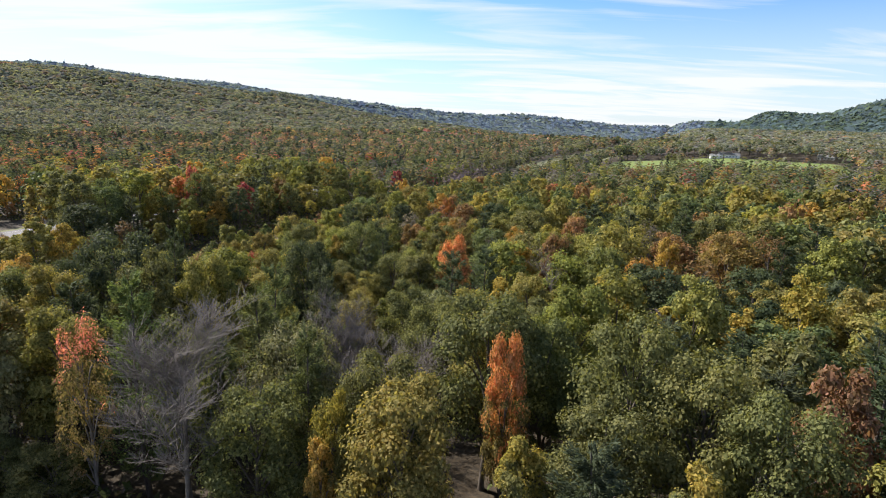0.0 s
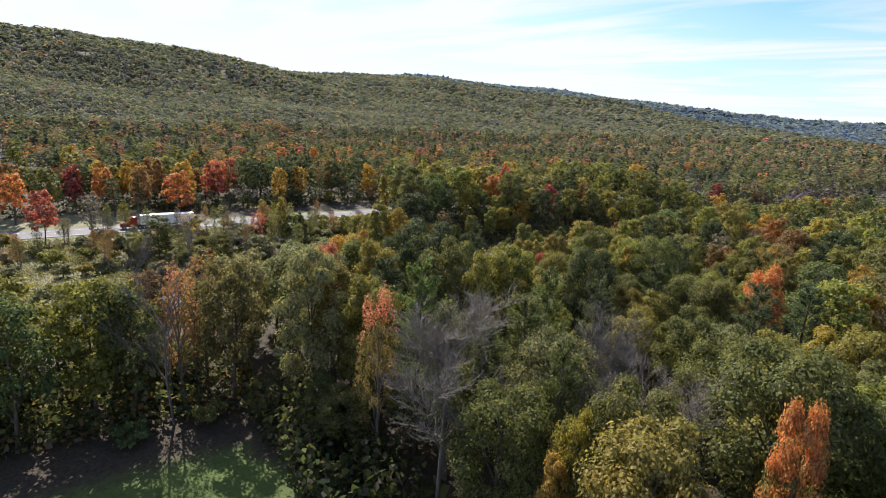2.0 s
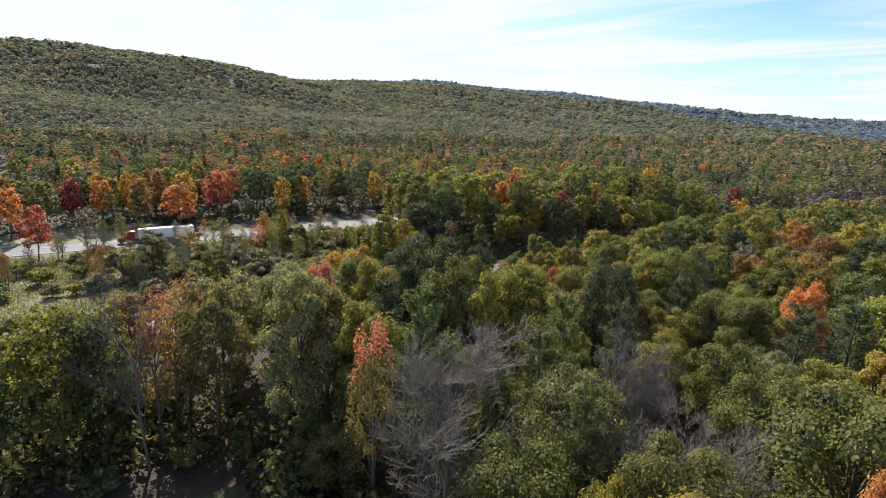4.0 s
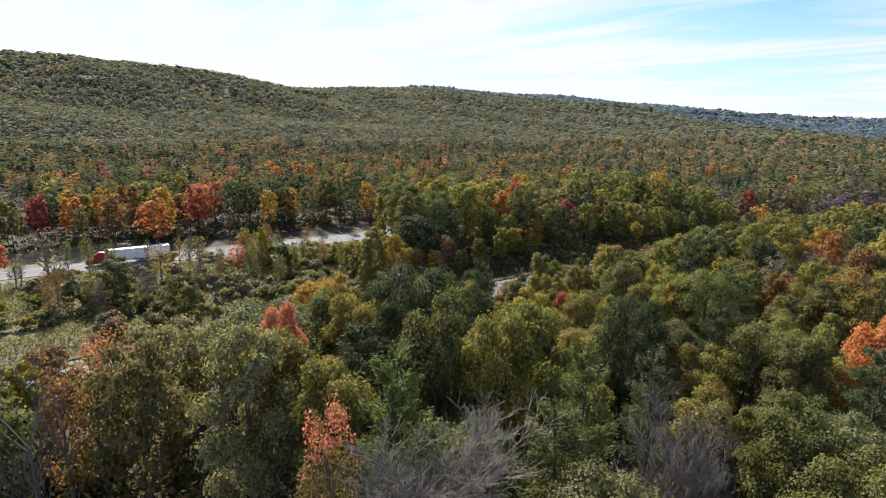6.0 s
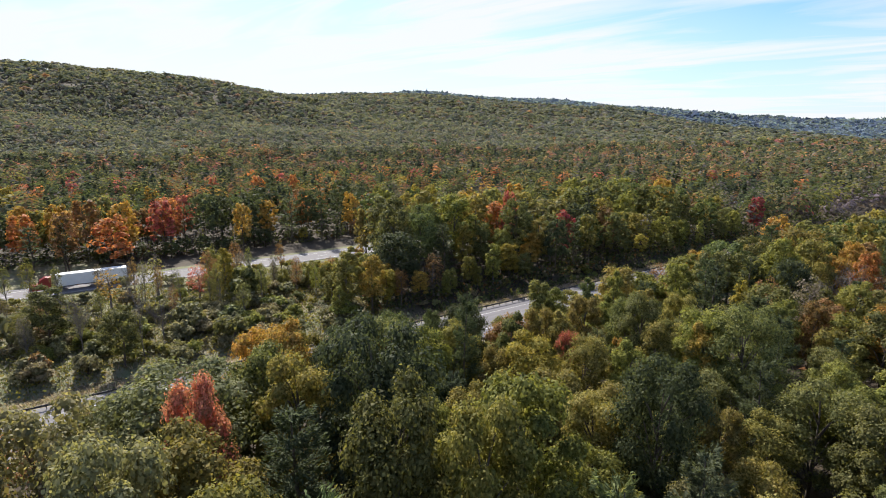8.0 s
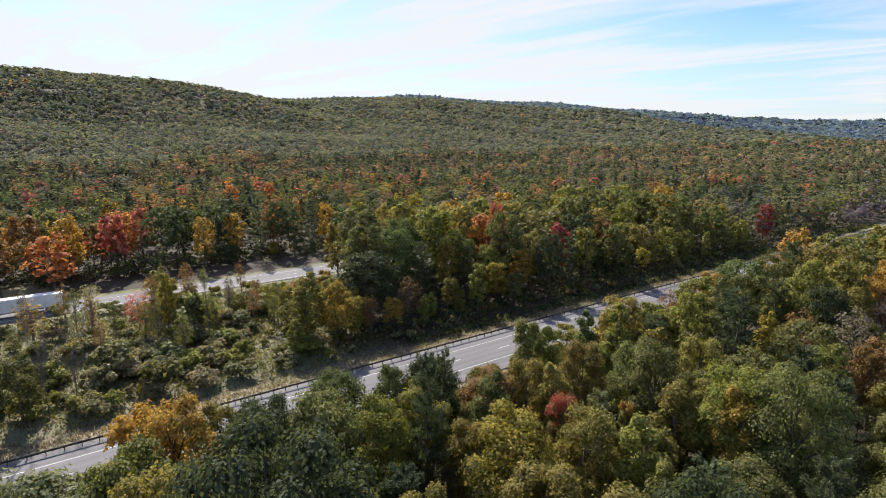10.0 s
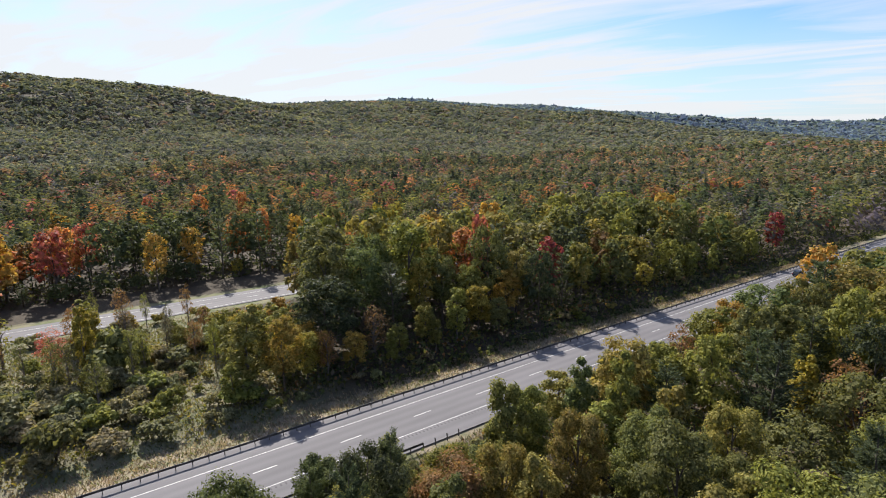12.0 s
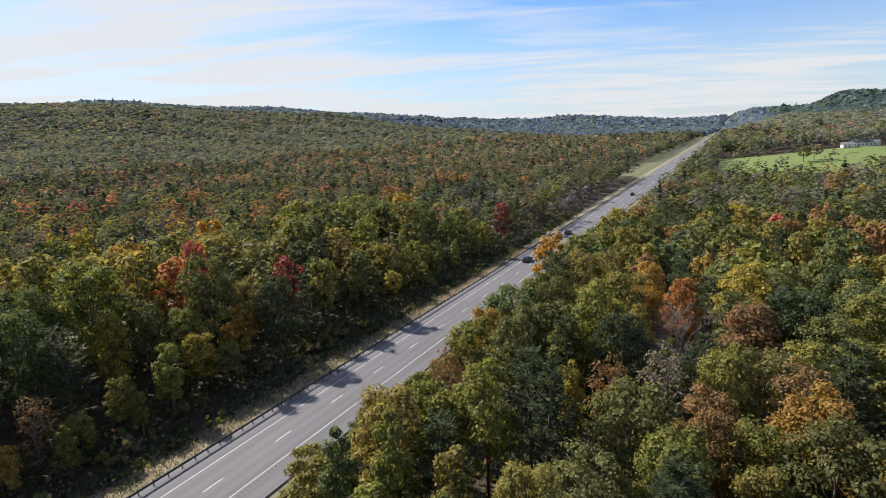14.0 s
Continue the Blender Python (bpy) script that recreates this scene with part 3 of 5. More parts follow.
WORDS = {"tan": "tan", "green": "green", "deep": "dark green", "olive": "olive-green", "lime": "yellow-green", "yellow": "yellow", "gold": "golden", "orange": "orange", "red": "red",
         "crimson": "crimson", "rust": "rusty brown", "pine": "dark green", "dun": "dull brownish", "sage": "pale grey-green", "salmon": "pale orange-red", "bronze": "olive-gold"}
KINDS = {"oak": ("oak_tree", "broad {} oak with a rounded crown in autumn woods"), "maple": ("maple_tree", "{} maple with a full autumn crown"),
         "aspen": ("aspen_tree", "slender {} aspen with a narrow autumn crown"), "pine": ("pine_tree", "tall {} pine with tiers of drooping boughs"),
         "bare": ("bare_tree", "leafless grey tree with fine spreading twigs"), "thin": ("thinning_tree", "half-bare tree with sparse {} autumn leaves"),
         "shrub": ("shrub", "low {} shrub in rough grass")}
PLANTED = []


def plant(kind, hue, v, u, tall, wide, grade, turn=None, variant=None):
    """One tree as a thing of trunk and crown, standing on the ground at (v, u)."""
    base = {"oak": (17, 6.0), "maple": (16, 5.0), "aspen": (15, 3.2), "pine": (18, 4.6), "shrub": (3.0, 2.0), "bare": (16, 4.2), "thin": (15, 3.3)}[kind]
    variant = int(RNG.integers(0, 3)) if variant is None else variant
    turn = RNG.uniform(0, 360) if turn is None else turn
    name, words = KINDS[kind]
    p = at(v, u)
    m = pose(p.x, p.y, p.z, 0, 0, turn) @ Matrix.Diagonal((wide / base[1], wide / base[1], tall / base[0], 1))
    thing = empty(name, m, words.format(WORDS[hue]), "shrub" if kind == "shrub" else "tree", {"shrub": "shrubs of the median"}.get(kind, "trees of the valley woods"))
    lower, upper = stock(kind, grade, variant)
    part("trunk", lower, None, thing)
    crown = part("crown", upper, None, thing)
    c = np.array(COLOURS[hue]) * RNG.uniform(0.82, 1.2) * (1 + RNG.normal(0, 0.035, 3))
    turned = RNG.uniform(0.35, 0.75) if grade == 0 and hue in ("orange", "red", "salmon", "gold", "yellow", "rust") else 2.0
    crown.color = (*np.clip(c, 0.01, 0.6), turned)
    PLANTED.append((v, u, wide))
    return thing


def grade_of(v, u):
    """How finely a tree is built: by its distance from the stretch flown over."""
    a, b = np.array([114.0, 2.0]), np.array([55.0, 68.0])
    p = np.array([v, u])
    s = np.clip((p - a) @ (b - a) / ((b - a) @ (b - a)), 0, 1)
    d = np.linalg.norm(p - a - s * (b - a))
    return 0 if d < 38 and u > 14 else 1 if d < 104 and u > -5 else 2, d


def choose(table):
    """A pick from weighted pairs of kind and colour."""
    w = np.array([r[2] for r in table], float)
    r = table[int(RNG.choice(len(table), p=w / w.sum()))]
    return r[0], r[1]


NEAR_MIX = [("oak", "green", 4), ("oak", "olive", 6), ("oak", "sage", 3), ("maple", "olive", 5), ("maple", "lime", 3), ("pine", "pine", 6), ("maple", "bronze", 3), ("aspen", "yellow", 1.0), ("aspen", "lime", 1.5),
            ("maple", "rust", 0.3), ("thin", "dun", 0.9), ("bare", "dun", 1.0)]
ROADSIDE_MIX = [("maple", "bronze", 5), ("aspen", "bronze", 3), ("aspen", "lime", 3), ("maple", "lime", 3), ("maple", "olive", 4), ("maple", "yellow", 0.5), ("oak", "olive", 2), ("pine", "pine", 2.8), ("maple", "rust", 0.3), ("maple", "gold", 0.3), ("thin", "rust", 0.4)]
MEDIAN_MIX = [("oak", "green", 2.5), ("oak", "olive", 4), ("maple", "bronze", 3), ("maple", "olive", 3), ("maple", "lime", 2), ("thin", "olive", 2), ("maple", "gold", 0.8), ("maple", "orange", 0.5), ("oak", "deep", 2), ("pine", "pine", 1)]
EDGE_MIX = [("pine", "pine", 6), ("oak", "deep", 5), ("oak", "green", 3), ("maple", "gold", 1.2), ("maple", "orange", 1.6), ("maple", "red", 0.8), ("maple", "rust", 1.2), ("maple", "olive", 2.5), ("maple", "yellow", 1.2), ("thin", "dun", 1)]
UNDER_MIX = [("maple", "lime", 4), ("aspen", "lime", 3), ("maple", "yellow", 1.6), ("maple", "gold", 1.0), ("maple", "olive", 2), ("thin", "rust", 1)]
RIGHT_MIX = [("maple", "bronze", 3.5), ("oak", "bronze", 2), ("oak", "olive", 5), ("oak", "green", 2.5), ("maple", "olive", 2.5), ("maple", "rust", 1.0), ("maple", "gold", 0.8), ("maple", "lime", 2.5), ("pine", "pine", 2.8), ("oak", "deep", 1.6), ("thin", "rust", 0.8), ("maple", "yellow", 0.6), ("bare", "dun", 0.5)]


def zone(v, u):
    """What grows at a place: mix, height range, spread; None where nothing tall does."""
    if -11.5 < v < 14.0 or -83.5 < v < -68.0:
        return None
    if 49 < v < 92 and -90 < u < 16.5 + 1.5 * math.sin(v / 3.0):
        return None
    if v > 14:
        if 22 < v < 56 and 10.5 < u < 20:
            return NEAR_MIX, (6, 9), 0.8
        if 34 < v < 50 and 6 < u < 22:
            return NEAR_MIX, (14, 17.5), 0.9
        # the verge is kept low, and the woods step up away from it
        top = (0.85 if u < 38 else 0.55 if u < 90 and v < 27 else 0.80 if u < 92 else 1.05) * (v - 10.5)
        if top < 13.5:
            return ROADSIDE_MIX, (max(2.5, top * 0.8), max(3.0, top)), 0.9
        if 48 < u < 118 and v < 80:
            return ROADSIDE_MIX, (min(11, top * 0.85), min(15, top)), 1.0
        if u > 84:
            if v > 104 and u > 110:
                return RIGHT_MIX, (17, 22), 1.1
            return RIGHT_MIX, ((min(11, top * 0.85), min(15.5, top)) if u < 145 and v < 70 else (min(13, top * 0.85), min(17.5, top))), 1.0
        if 50 < v < 114 and u < (22 if v < 64 else 31):
            return None
        if 49 < v < 64 and u < 30:
            return NEAR_MIX, (7, 11), 0.9
        return NEAR_MIX, ((min(15, top * 0.85), min(20, top)) if u < 70 else (min(13.5, top * 0.85), min(18, top))), 1.1
    if -68 <= v <= -11.5:
        edge = 74 + 6 * math.sin(v / 6.0)
        if u < edge:
            return None
        if u < 104 - 0.32 * (v + 72):
            # a gap in the trees opens on the far carriageway
            cap = min(0.29 * (v + 72) - 1.0, 10.0)
            return (UNDER_MIX, (cap * 0.65, cap), 0.85) if cap > 3.5 else None
        if 126 < u < 172 and v > -20:
            return MEDIAN_MIX, (13, 16.5), 0.85
        return (MEDIAN_MIX, (17.5, 22), 1.1) if v < -29 else (MEDIAN_MIX, (12.5, 16.5), 1.0) if v < -20 else (UNDER_MIX, (6.5, 11.5), 0.9)
    if v > -104 + 3 * math.sin(u / 5.0) and u < 33:
        return None
    if v > -110:
        # the edge of the western woods stands back from the road and steps up
        return (EDGE_MIX, (15.5, 19.5), 0.95) if v < -101.5 else (EDGE_MIX, (4.0, 7.0), 0.9) if v < -98 else None
    return EDGE_MIX, (14, 19), 1.05


def clear(v, u, r):
    for a, b, w in PLANTED:
        if (a - v) ** 2 + (b - u) ** 2 < (0.57 * (r + w)) ** 2:
            return False
    return True


def mark(kind, hue, v, u, tall, wide):
    """A tree that stands out by its colour or form."""
    plant(kind, hue, v, u, tall, wide, grade_of(v, u)[0])


# round the lawn and under the start of the flight
mark("maple", "lime", 44.6, 4.4, 18, 5.2)
mark("maple", "green", 45.0, 8.5, 17, 4.2)
mark("thin", "olive", 41.5, 16.5, 16.5, 3.0)
mark("thin", "rust", 45.0, 14.0, 19.0, 2.6)
mark("oak", "olive", 46.5, 19.5, 19.5, 4.6)
mark("thin", "rust", 38.5, 18.0, 19.0, 3.2)
mark("thin", "salmon", 25.5, 17.3, 13.5, 3.0)
mark("maple", "rust", 28.0, 12.5, 14.5, 3.8)
mark("maple", "olive", 24.0, 7.0, 12.0, 3.6)
mark("maple", "sage", 27.0, 1.0, 13.0, 4.0)
mark("shrub", "olive", 50.0, 15.5, 3.4, 2.2)
mark("shrub", "green", 50.5, 7.5, 3.0, 2.2)
mark("oak", "green", 47.0, -3.0, 17, 5.0)
mark("oak", "olive", 43.0, -7.5, 18, 5.2)
mark("bare", "dun", 48.6, 12.0, 20, 3.8)
mark("thin", "salmon", 68.0, 28.8, 20.8, 2.6)
mark("bare", "dun", 77.0, 30.9, 20.5, 5.8)
mark("thin", "olive", 73.4, 34.4, 21, 3.6)
mark("pine", "green", 76.2, 41.8, 21, 4.6)
mark("oak", "olive", 98.5, 49.1, 22.0, 6.4)
mark("maple", "orange", 102.4, 42.5, 20.3, 2.4)
mark("maple", "yellow", 90.8, 33.4, 16.5, 2.3)
mark("aspen", "gold", 91.4, 31.1, 14.5, 1.9)
mark("oak", "olive", 92.6, 38.3, 18.5, 4.6)
mark("bare", "dun", 80.3, 53.0, 16.5, 4.2)
mark("pine", "green", 85.8, 37.1, 20, 3.2)
mark("pine", "pine", 95.9, 38.0, 16, 3.2)
mark("maple", "salmon", 43.4, 33.7, 20.5, 3.4)
mark("oak", "sage", 37.1, 22.9, 18.5, 5.5)
mark("pine", "green", 68.3, 33.9, 24, 4.4)
mark("oak", "deep", 47.7, 47.9, 24, 6.2)
mark("maple", "olive", 57.3, 44.4, 23, 5.0)
mark("maple", "gold", 29.2, 45.5, 18, 4.4)
mark("maple", "sage", 54.2, 27.4, 23, 5.0)
mark("pine", "green", 73.3, 47.9, 22.5, 3.9)
mark("maple", "lime", 62.1, 48.6, 22, 4.8)
mark("maple", "gold", 26.0, 43.0, 16.5, 4.0)
mark("aspen", "yellow", 117.5, 35.5, 17.0, 3.0)
mark("oak", "olive", 112.3, 47.4, 21.5, 5.6)
mark("oak", "olive", 118.0, 45.1, 20.3, 5.4)
mark("oak", "olive", 122.9, 41.7, 19.2, 5.0)
mark("aspen", "yellow", 105.9, 35.7, 16.1, 3.0)
# beside the near carriageway
mark("pine", "pine", 37.4, 118.5, 17.5, 3.9)
mark("aspen", "lime", 27.4, 88.2, 16.5, 3.3)
mark("aspen", "lime", 26.3, 92.1, 14.5, 3.5)
mark("aspen", "green", 24.6, 102.8, 14, 2.6)
mark("pine", "pine", 28.5, 74.0, 15, 2.5)
mark("pine", "green", 27.7, 67.2, 14.5, 3.0)
mark("maple", "red", 40.6, 80.2, 12.2, 2.0)
mark("maple", "gold", 22.8, 176.4, 18, 4.8)
mark("maple", "olive", 34.8, 56.6, 17.5, 4.4)
mark("oak", "deep", 31.0, 52.5, 16.8, 4.2)
mark("oak", "green", 27.5, 61.0, 15.5, 4.0)
mark("aspen", "green", 24.5, 69.5, 13.5, 3.2)
mark("aspen", "olive", 23.5, 76.5, 12.0, 3.0)
mark("maple", "olive", 22.5, 33.5, 10.0, 3.2)
mark("maple", "rust", 21.5, 27.0, 9.5, 3.2)
mark("thin", "rust", 20.5, 21.5, 8.5, 2.6)
mark("maple", "olive", 23.0, 39.0, 10.0, 3.0)
mark("pine", "deep", 36.8, 66.1, 19, 3.0)
mark("oak", "deep", 29.0, 71.5, 15.0, 4.0)
mark("maple", "lime", 33.5, 116.3, 16, 4.1)
mark("pine", "pine", 40.6, 116.1, 17.3, 4.4)
mark("maple", "olive", 44.0, 91.4, 16, 4.1)
mark("aspen", "lime", 29.3, 100.4, 11, 3.3)
mark("aspen", "olive", 36.8, 73.7, 16, 3.1)
mark("maple", "olive", 31.1, 131.0, 15.8, 4.1)
mark("pine", "pine", 36.9, 135.1, 15.2, 3.9)
mark("thin", "rust", 24.6, 124.5, 12.6, 2.8)
mark("maple", "lime", 40.0, 140.8, 18.5, 4.6)
mark("aspen", "lime", 29.4, 104.2, 16.3, 2.6)
mark("maple", "gold", 43.4, 165.0, 15.7, 3.4)
mark("maple", "orange", 29.3, 268.0, 15.1, 3.6)
mark("maple", "orange", 40.6, 324.6, 14.7, 4.2)
mark("maple", "rust", 29.3, 329.9, 14.7, 4.0)
mark("thin", "rust", 44.2, 126.6, 14.1, 3.2)
mark("oak", "deep", 43.7, 136.6, 16.0, 4.2)
mark("aspen", "lime", 36.3, 137.1, 14.9, 3.6)
mark("maple", "lime", 28.3, 136.6, 9.9, 3.2)
mark("aspen", "yellow", 39.6, 127.3, 13.1, 2.6)
mark("maple", "bronze", 20.8, 48.0, 11.5, 3.0)
mark("maple", "bronze", 25.6, 50.2, 14.5, 3.4)
mark("maple", "lime", 34.4, 50.6, 15.0, 3.6)
mark("maple", "rust", 31.0, 58.0, 15.0, 3.6)
mark("maple", "lime", 34.6, 62.0, 15.0, 3.6)
mark("aspen", "bronze", 24.0, 55.0, 12.5, 2.8)
mark("maple", "bronze", 33.5, 82.0, 13.5, 3.6)
mark("maple", "bronze", 34.5, 90.5, 14.0, 3.6)
mark("maple", "olive", 38.5, 95.5, 14.5, 3.6)
mark("maple", "bronze", 43.0, 102.0, 14.5, 3.8)
mark("aspen", "bronze", 36.0, 103.5, 15.0, 3.0)
mark("pine", "sage", 42.8, 83.5, 12.5, 2.8)
mark("aspen", "gold", 44.5, 85.5, 12.0, 1.6)
mark("pine", "pine", 58.5, 99.0, 15.5, 3.8)
# in the eastern woods
mark("maple", "orange", 80.3, 85.0, 19, 3.6)
mark("maple", "olive", 82.1, 63.0, 17.5, 4.4)
mark("maple", "lime", 60.0, 54.2, 22, 5.8)
mark("aspen", "yellow", 54.0, 89.7, 16, 3.1)
mark("pine", "pine", 63.5, 83.9, 15, 3.4)
mark("pine", "pine", 72.1, 58.3, 19.5, 3.9)
mark("maple", "olive", 74.6, 83.2, 15.5, 4.3)
mark("oak", "deep", 62.5, 68.3, 20, 4.8)
mark("maple", "lime", 52.5, 91.8, 15.8, 4.8)
mark("pine", "pine", 53.1, 104.5, 16, 4.1)
mark("maple", "orange", 49.6, 155.5, 15.7, 3.4)
mark("maple", "red", 65.8, 231.8, 14.7, 3.6)
mark("maple", "rust", 58.6, 146.8, 16.0, 4.6)
mark("aspen", "lime", 71.3, 208.3, 16.5, 3.6)
mark("maple", "rust", 81.0, 210.4, 16.4, 4.6)
mark("maple", "rust", 55.1, 118.2, 13.9, 2.8)
mark("maple", "lime", 55.6, 131.9, 15.1, 3.6)
mark("thin", "rust", 63.0, 130.0, 15.1, 4.2)
mark("maple", "lime", 72.3, 155.5, 16.0, 4.8)
mark("pine", "pine", 52.6, 107.5, 13.6, 3.4)
mark("maple", "gold", 63.3, 123.5, 15.0, 4.6)
mark("oak", "olive", 64.5, 117.7, 14.8, 5.0)
mark("maple", "olive", 61.6, 306.4, 15.5, 4.6)
mark("maple", "gold", 96.3, 307.2, 15.2, 4.4)
mark("thin", "dun", 49.8, 129.6, 15.1, 3.4)
mark("maple", "rust", 94.7, 98.6, 18.7, 3.4)
mark("maple", "yellow", 130.7, 81.2, 20.4, 4.4)
mark("oak", "olive", 104.3, 93.5, 19.0, 4.6)
mark("maple", "gold", 113.6, 107.3, 18.9, 3.2)
mark("maple", "lime", 108.7, 71.9, 20.4, 5.0)
mark("maple", "rust", 128.1, 50.4, 19.6, 3.6)
mark("maple", "rust", 81.8, 204.3, 18.2, 4.4)
mark("maple", "rust", 120.0, 155.7, 18.2, 4.0)
mark("maple", "lime", 137.1, 183.4, 17.8, 4.8)
mark("maple", "lime", 118.0, 74.1, 20.4, 4.6)
mark("thin", "dun", 109.2, 127.8, 18.3, 4.0)
mark("pine", "pine", 132.4, 110.3, 18.6, 4.4)
mark("oak", "olive", 57.7, 92.0, 18.1, 5.0)
# in the median
mark("maple", "olive", -30.7, 22.6, 12.0, 4.4)
mark("maple", "olive", -13.6, 32.6, 10.5, 3.6)
mark("bare", "dun", -14.5, 35.8, 15.0, 1.9)
mark("shrub", "sage", -24.3, 45.0, 6.4, 4.2)
mark("shrub", "olive", -14.5, 50.3, 6.0, 3.2)
mark("aspen", "yellow", -38.3, 55.3, 14.6, 2.2)
mark("shrub", "olive", -38.4, 59.5, 9.5, 5.0)
mark("thin", "red", -45.6, 50.8, 8.5, 2.8)
mark("aspen", "lime", -58.0, 56.5, 10.5, 2.8)
mark("thin", "gold", -50.6, 33.5, 8.9, 3.0)
mark("shrub", "sage", -35.5, 16.5, 8.6, 4.6)
mark("thin", "lime", -55.0, 43.5, 9.5, 2.8)
mark("shrub", "rust", -16.0, 20.8, 4.6, 2.2)
mark("bare", "dun", -45.5, 12.0, 13.5, 3.4)
mark("bare", "dun", -18.5, 27.1, 14.0, 1.9)
mark("bare", "dun", -16.7, 39.1, 12.5, 2.1)
mark("maple", "orange", -88.0, 37.4, 16.0, 6.0)
mark("pine", "pine", -92.0, 26.0, 14.5, 4.2)
mark("pine", "pine", -96.0, 18.7, 13.4, 4.0)
mark("aspen", "lime", -18.0, 75.9, 15.5, 4.0)
mark("maple", "gold", -14.9, 80.0, 13.0, 3.6)
mark("oak", "green", -29.9, 102.0, 19, 5.5)
mark("aspen", "yellow", -42.9, 56.9, 12, 2.4)
mark("aspen", "lime", -26.6, 83.9, 12, 3.3)
mark("oak", "green", -35.9, 107.1, 20, 5.3)
mark("aspen", "gold", -34.1, 86.1, 11.5, 2.9)
mark("maple", "yellow", -26.5, 113.2, 15, 3.1)
mark("maple", "gold", -21.6, 86.0, 9, 3.4)
mark("shrub", "olive", -31.1, 45.6, 4.6, 3.0)
mark("aspen", "lime", -26.9, 75.6, 8, 2.6)
mark("maple", "crimson", -24.0, 148.7, 16.2, 4.1)
mark("maple", "rust", -22.0, 165.5, 16.4, 4.6)
mark("maple", "red", -31.1, 133.0, 22, 3.1)
mark("oak", "olive", -23.0, 128.5, 21, 5.3)
mark("aspen", "lime", -15.7, 114.5, 12.2, 2.9)
mark("maple", "gold", -19.2, 130.4, 12, 3.6)
mark("maple", "crimson", -15.0, 244.0, 15, 3.8)
mark("oak", "deep", -32.2, 305.1, 17, 6.6)
mark("maple", "orange", -58.0, 114.0, 17, 3.6)
mark("maple", "red", -60.7, -0.3, 14.9, 4.2)
mark("thin", "dun", -59.2, 10.4, 13.9, 3.6)
# along the woods beyond the far carriageway
mark("maple", "orange", -110.0, 42.1, 13.5, 6.2)
mark("maple", "yellow", -163.6, 9.7, 17, 6.0)
mark("maple", "red", -104.6, 52.5, 18, 5.0)
mark("maple", "orange", -110.0, 55.1, 18.5, 4.8)
mark("maple", "red", -114.6, 60.8, 18.5, 4.3)
mark("oak", "deep", -107.4, 81.8, 18.2, 6.2)
mark("pine", "pine", -101.3, 93.0, 20.2, 4.1)
mark("pine", "pine", -98.0, 103.1, 21.2, 3.9)
mark("maple", "gold", -97.1, 75.3, 16.2, 3.8)
mark("maple", "orange", -93.0, -7.6, 16.0, 4.6)
mark("maple", "yellow", -185.4, 9.7, 18.1, 4.4)
mark("maple", "lime", -169.8, -8.7, 18.3, 5.0)
mark("maple", "crimson", -105.7, 8.3, 16.5, 4.0)
mark("maple", "red", -189.7, 87.4, 18.2, 3.4)
mark("maple", "orange", -176.0, 104.1, 19.2, 4.4)
mark("maple", "gold", -103.1, 85.7, 15.9, 4.2)
mark("maple", "gold", -151.7, 56.0, 18.3, 4.2)
mark("oak", "deep", -124.0, 122.7, 20.4, 5.4)
mark("pine", "pine", -108.1, 124.6, 21.1, 4.2)
mark("oak", "deep", -110.9, 71.5, 18.2, 5.2)
mark("maple", "orange", -117.5, 111.0, 18.1, 3.0)
mark("maple", "rust", -92.4, 26.7, 17.8, 4.0)
mark("maple", "orange", -177.0, 121.8, 19.1, 3.6)

# about the hay field and the far houses
for hue, v, u, tall, wide in (("deep", 36, 690, 17, 8), ("green", 44, 715, 19, 8.5), ("deep", 52, 722, 18, 8), ("olive", 62, 735, 16, 7), ("green", 30, 735, 16, 7), ("deep", 88, 752, 15, 6.5), ("deep", 84, 765, 14, 6),
                              ("green", 112, 770, 17, 8), ("olive", 120, 785, 18, 8), ("deep", 128, 800, 17, 8), ("rust", 146, 790, 18, 7), ("olive", 104, 590, 13, 6), ("dun", 112, 600, 13, 6), ("green", 190, 790, 16, 8),
                              ("deep", 205, 800, 17, 8.5), ("olive", 222, 815, 16, 8), ("deep", 240, 830, 18, 8), ("green", 178, 775, 13, 6), ("olive", 72, 900, 17, 8), ("green", 90, 930, 18, 8), ("deep", 150, 950, 18, 8)):
    mark("oak", hue, v, u, tall, wide)

MASSED = []
COUNT = {}


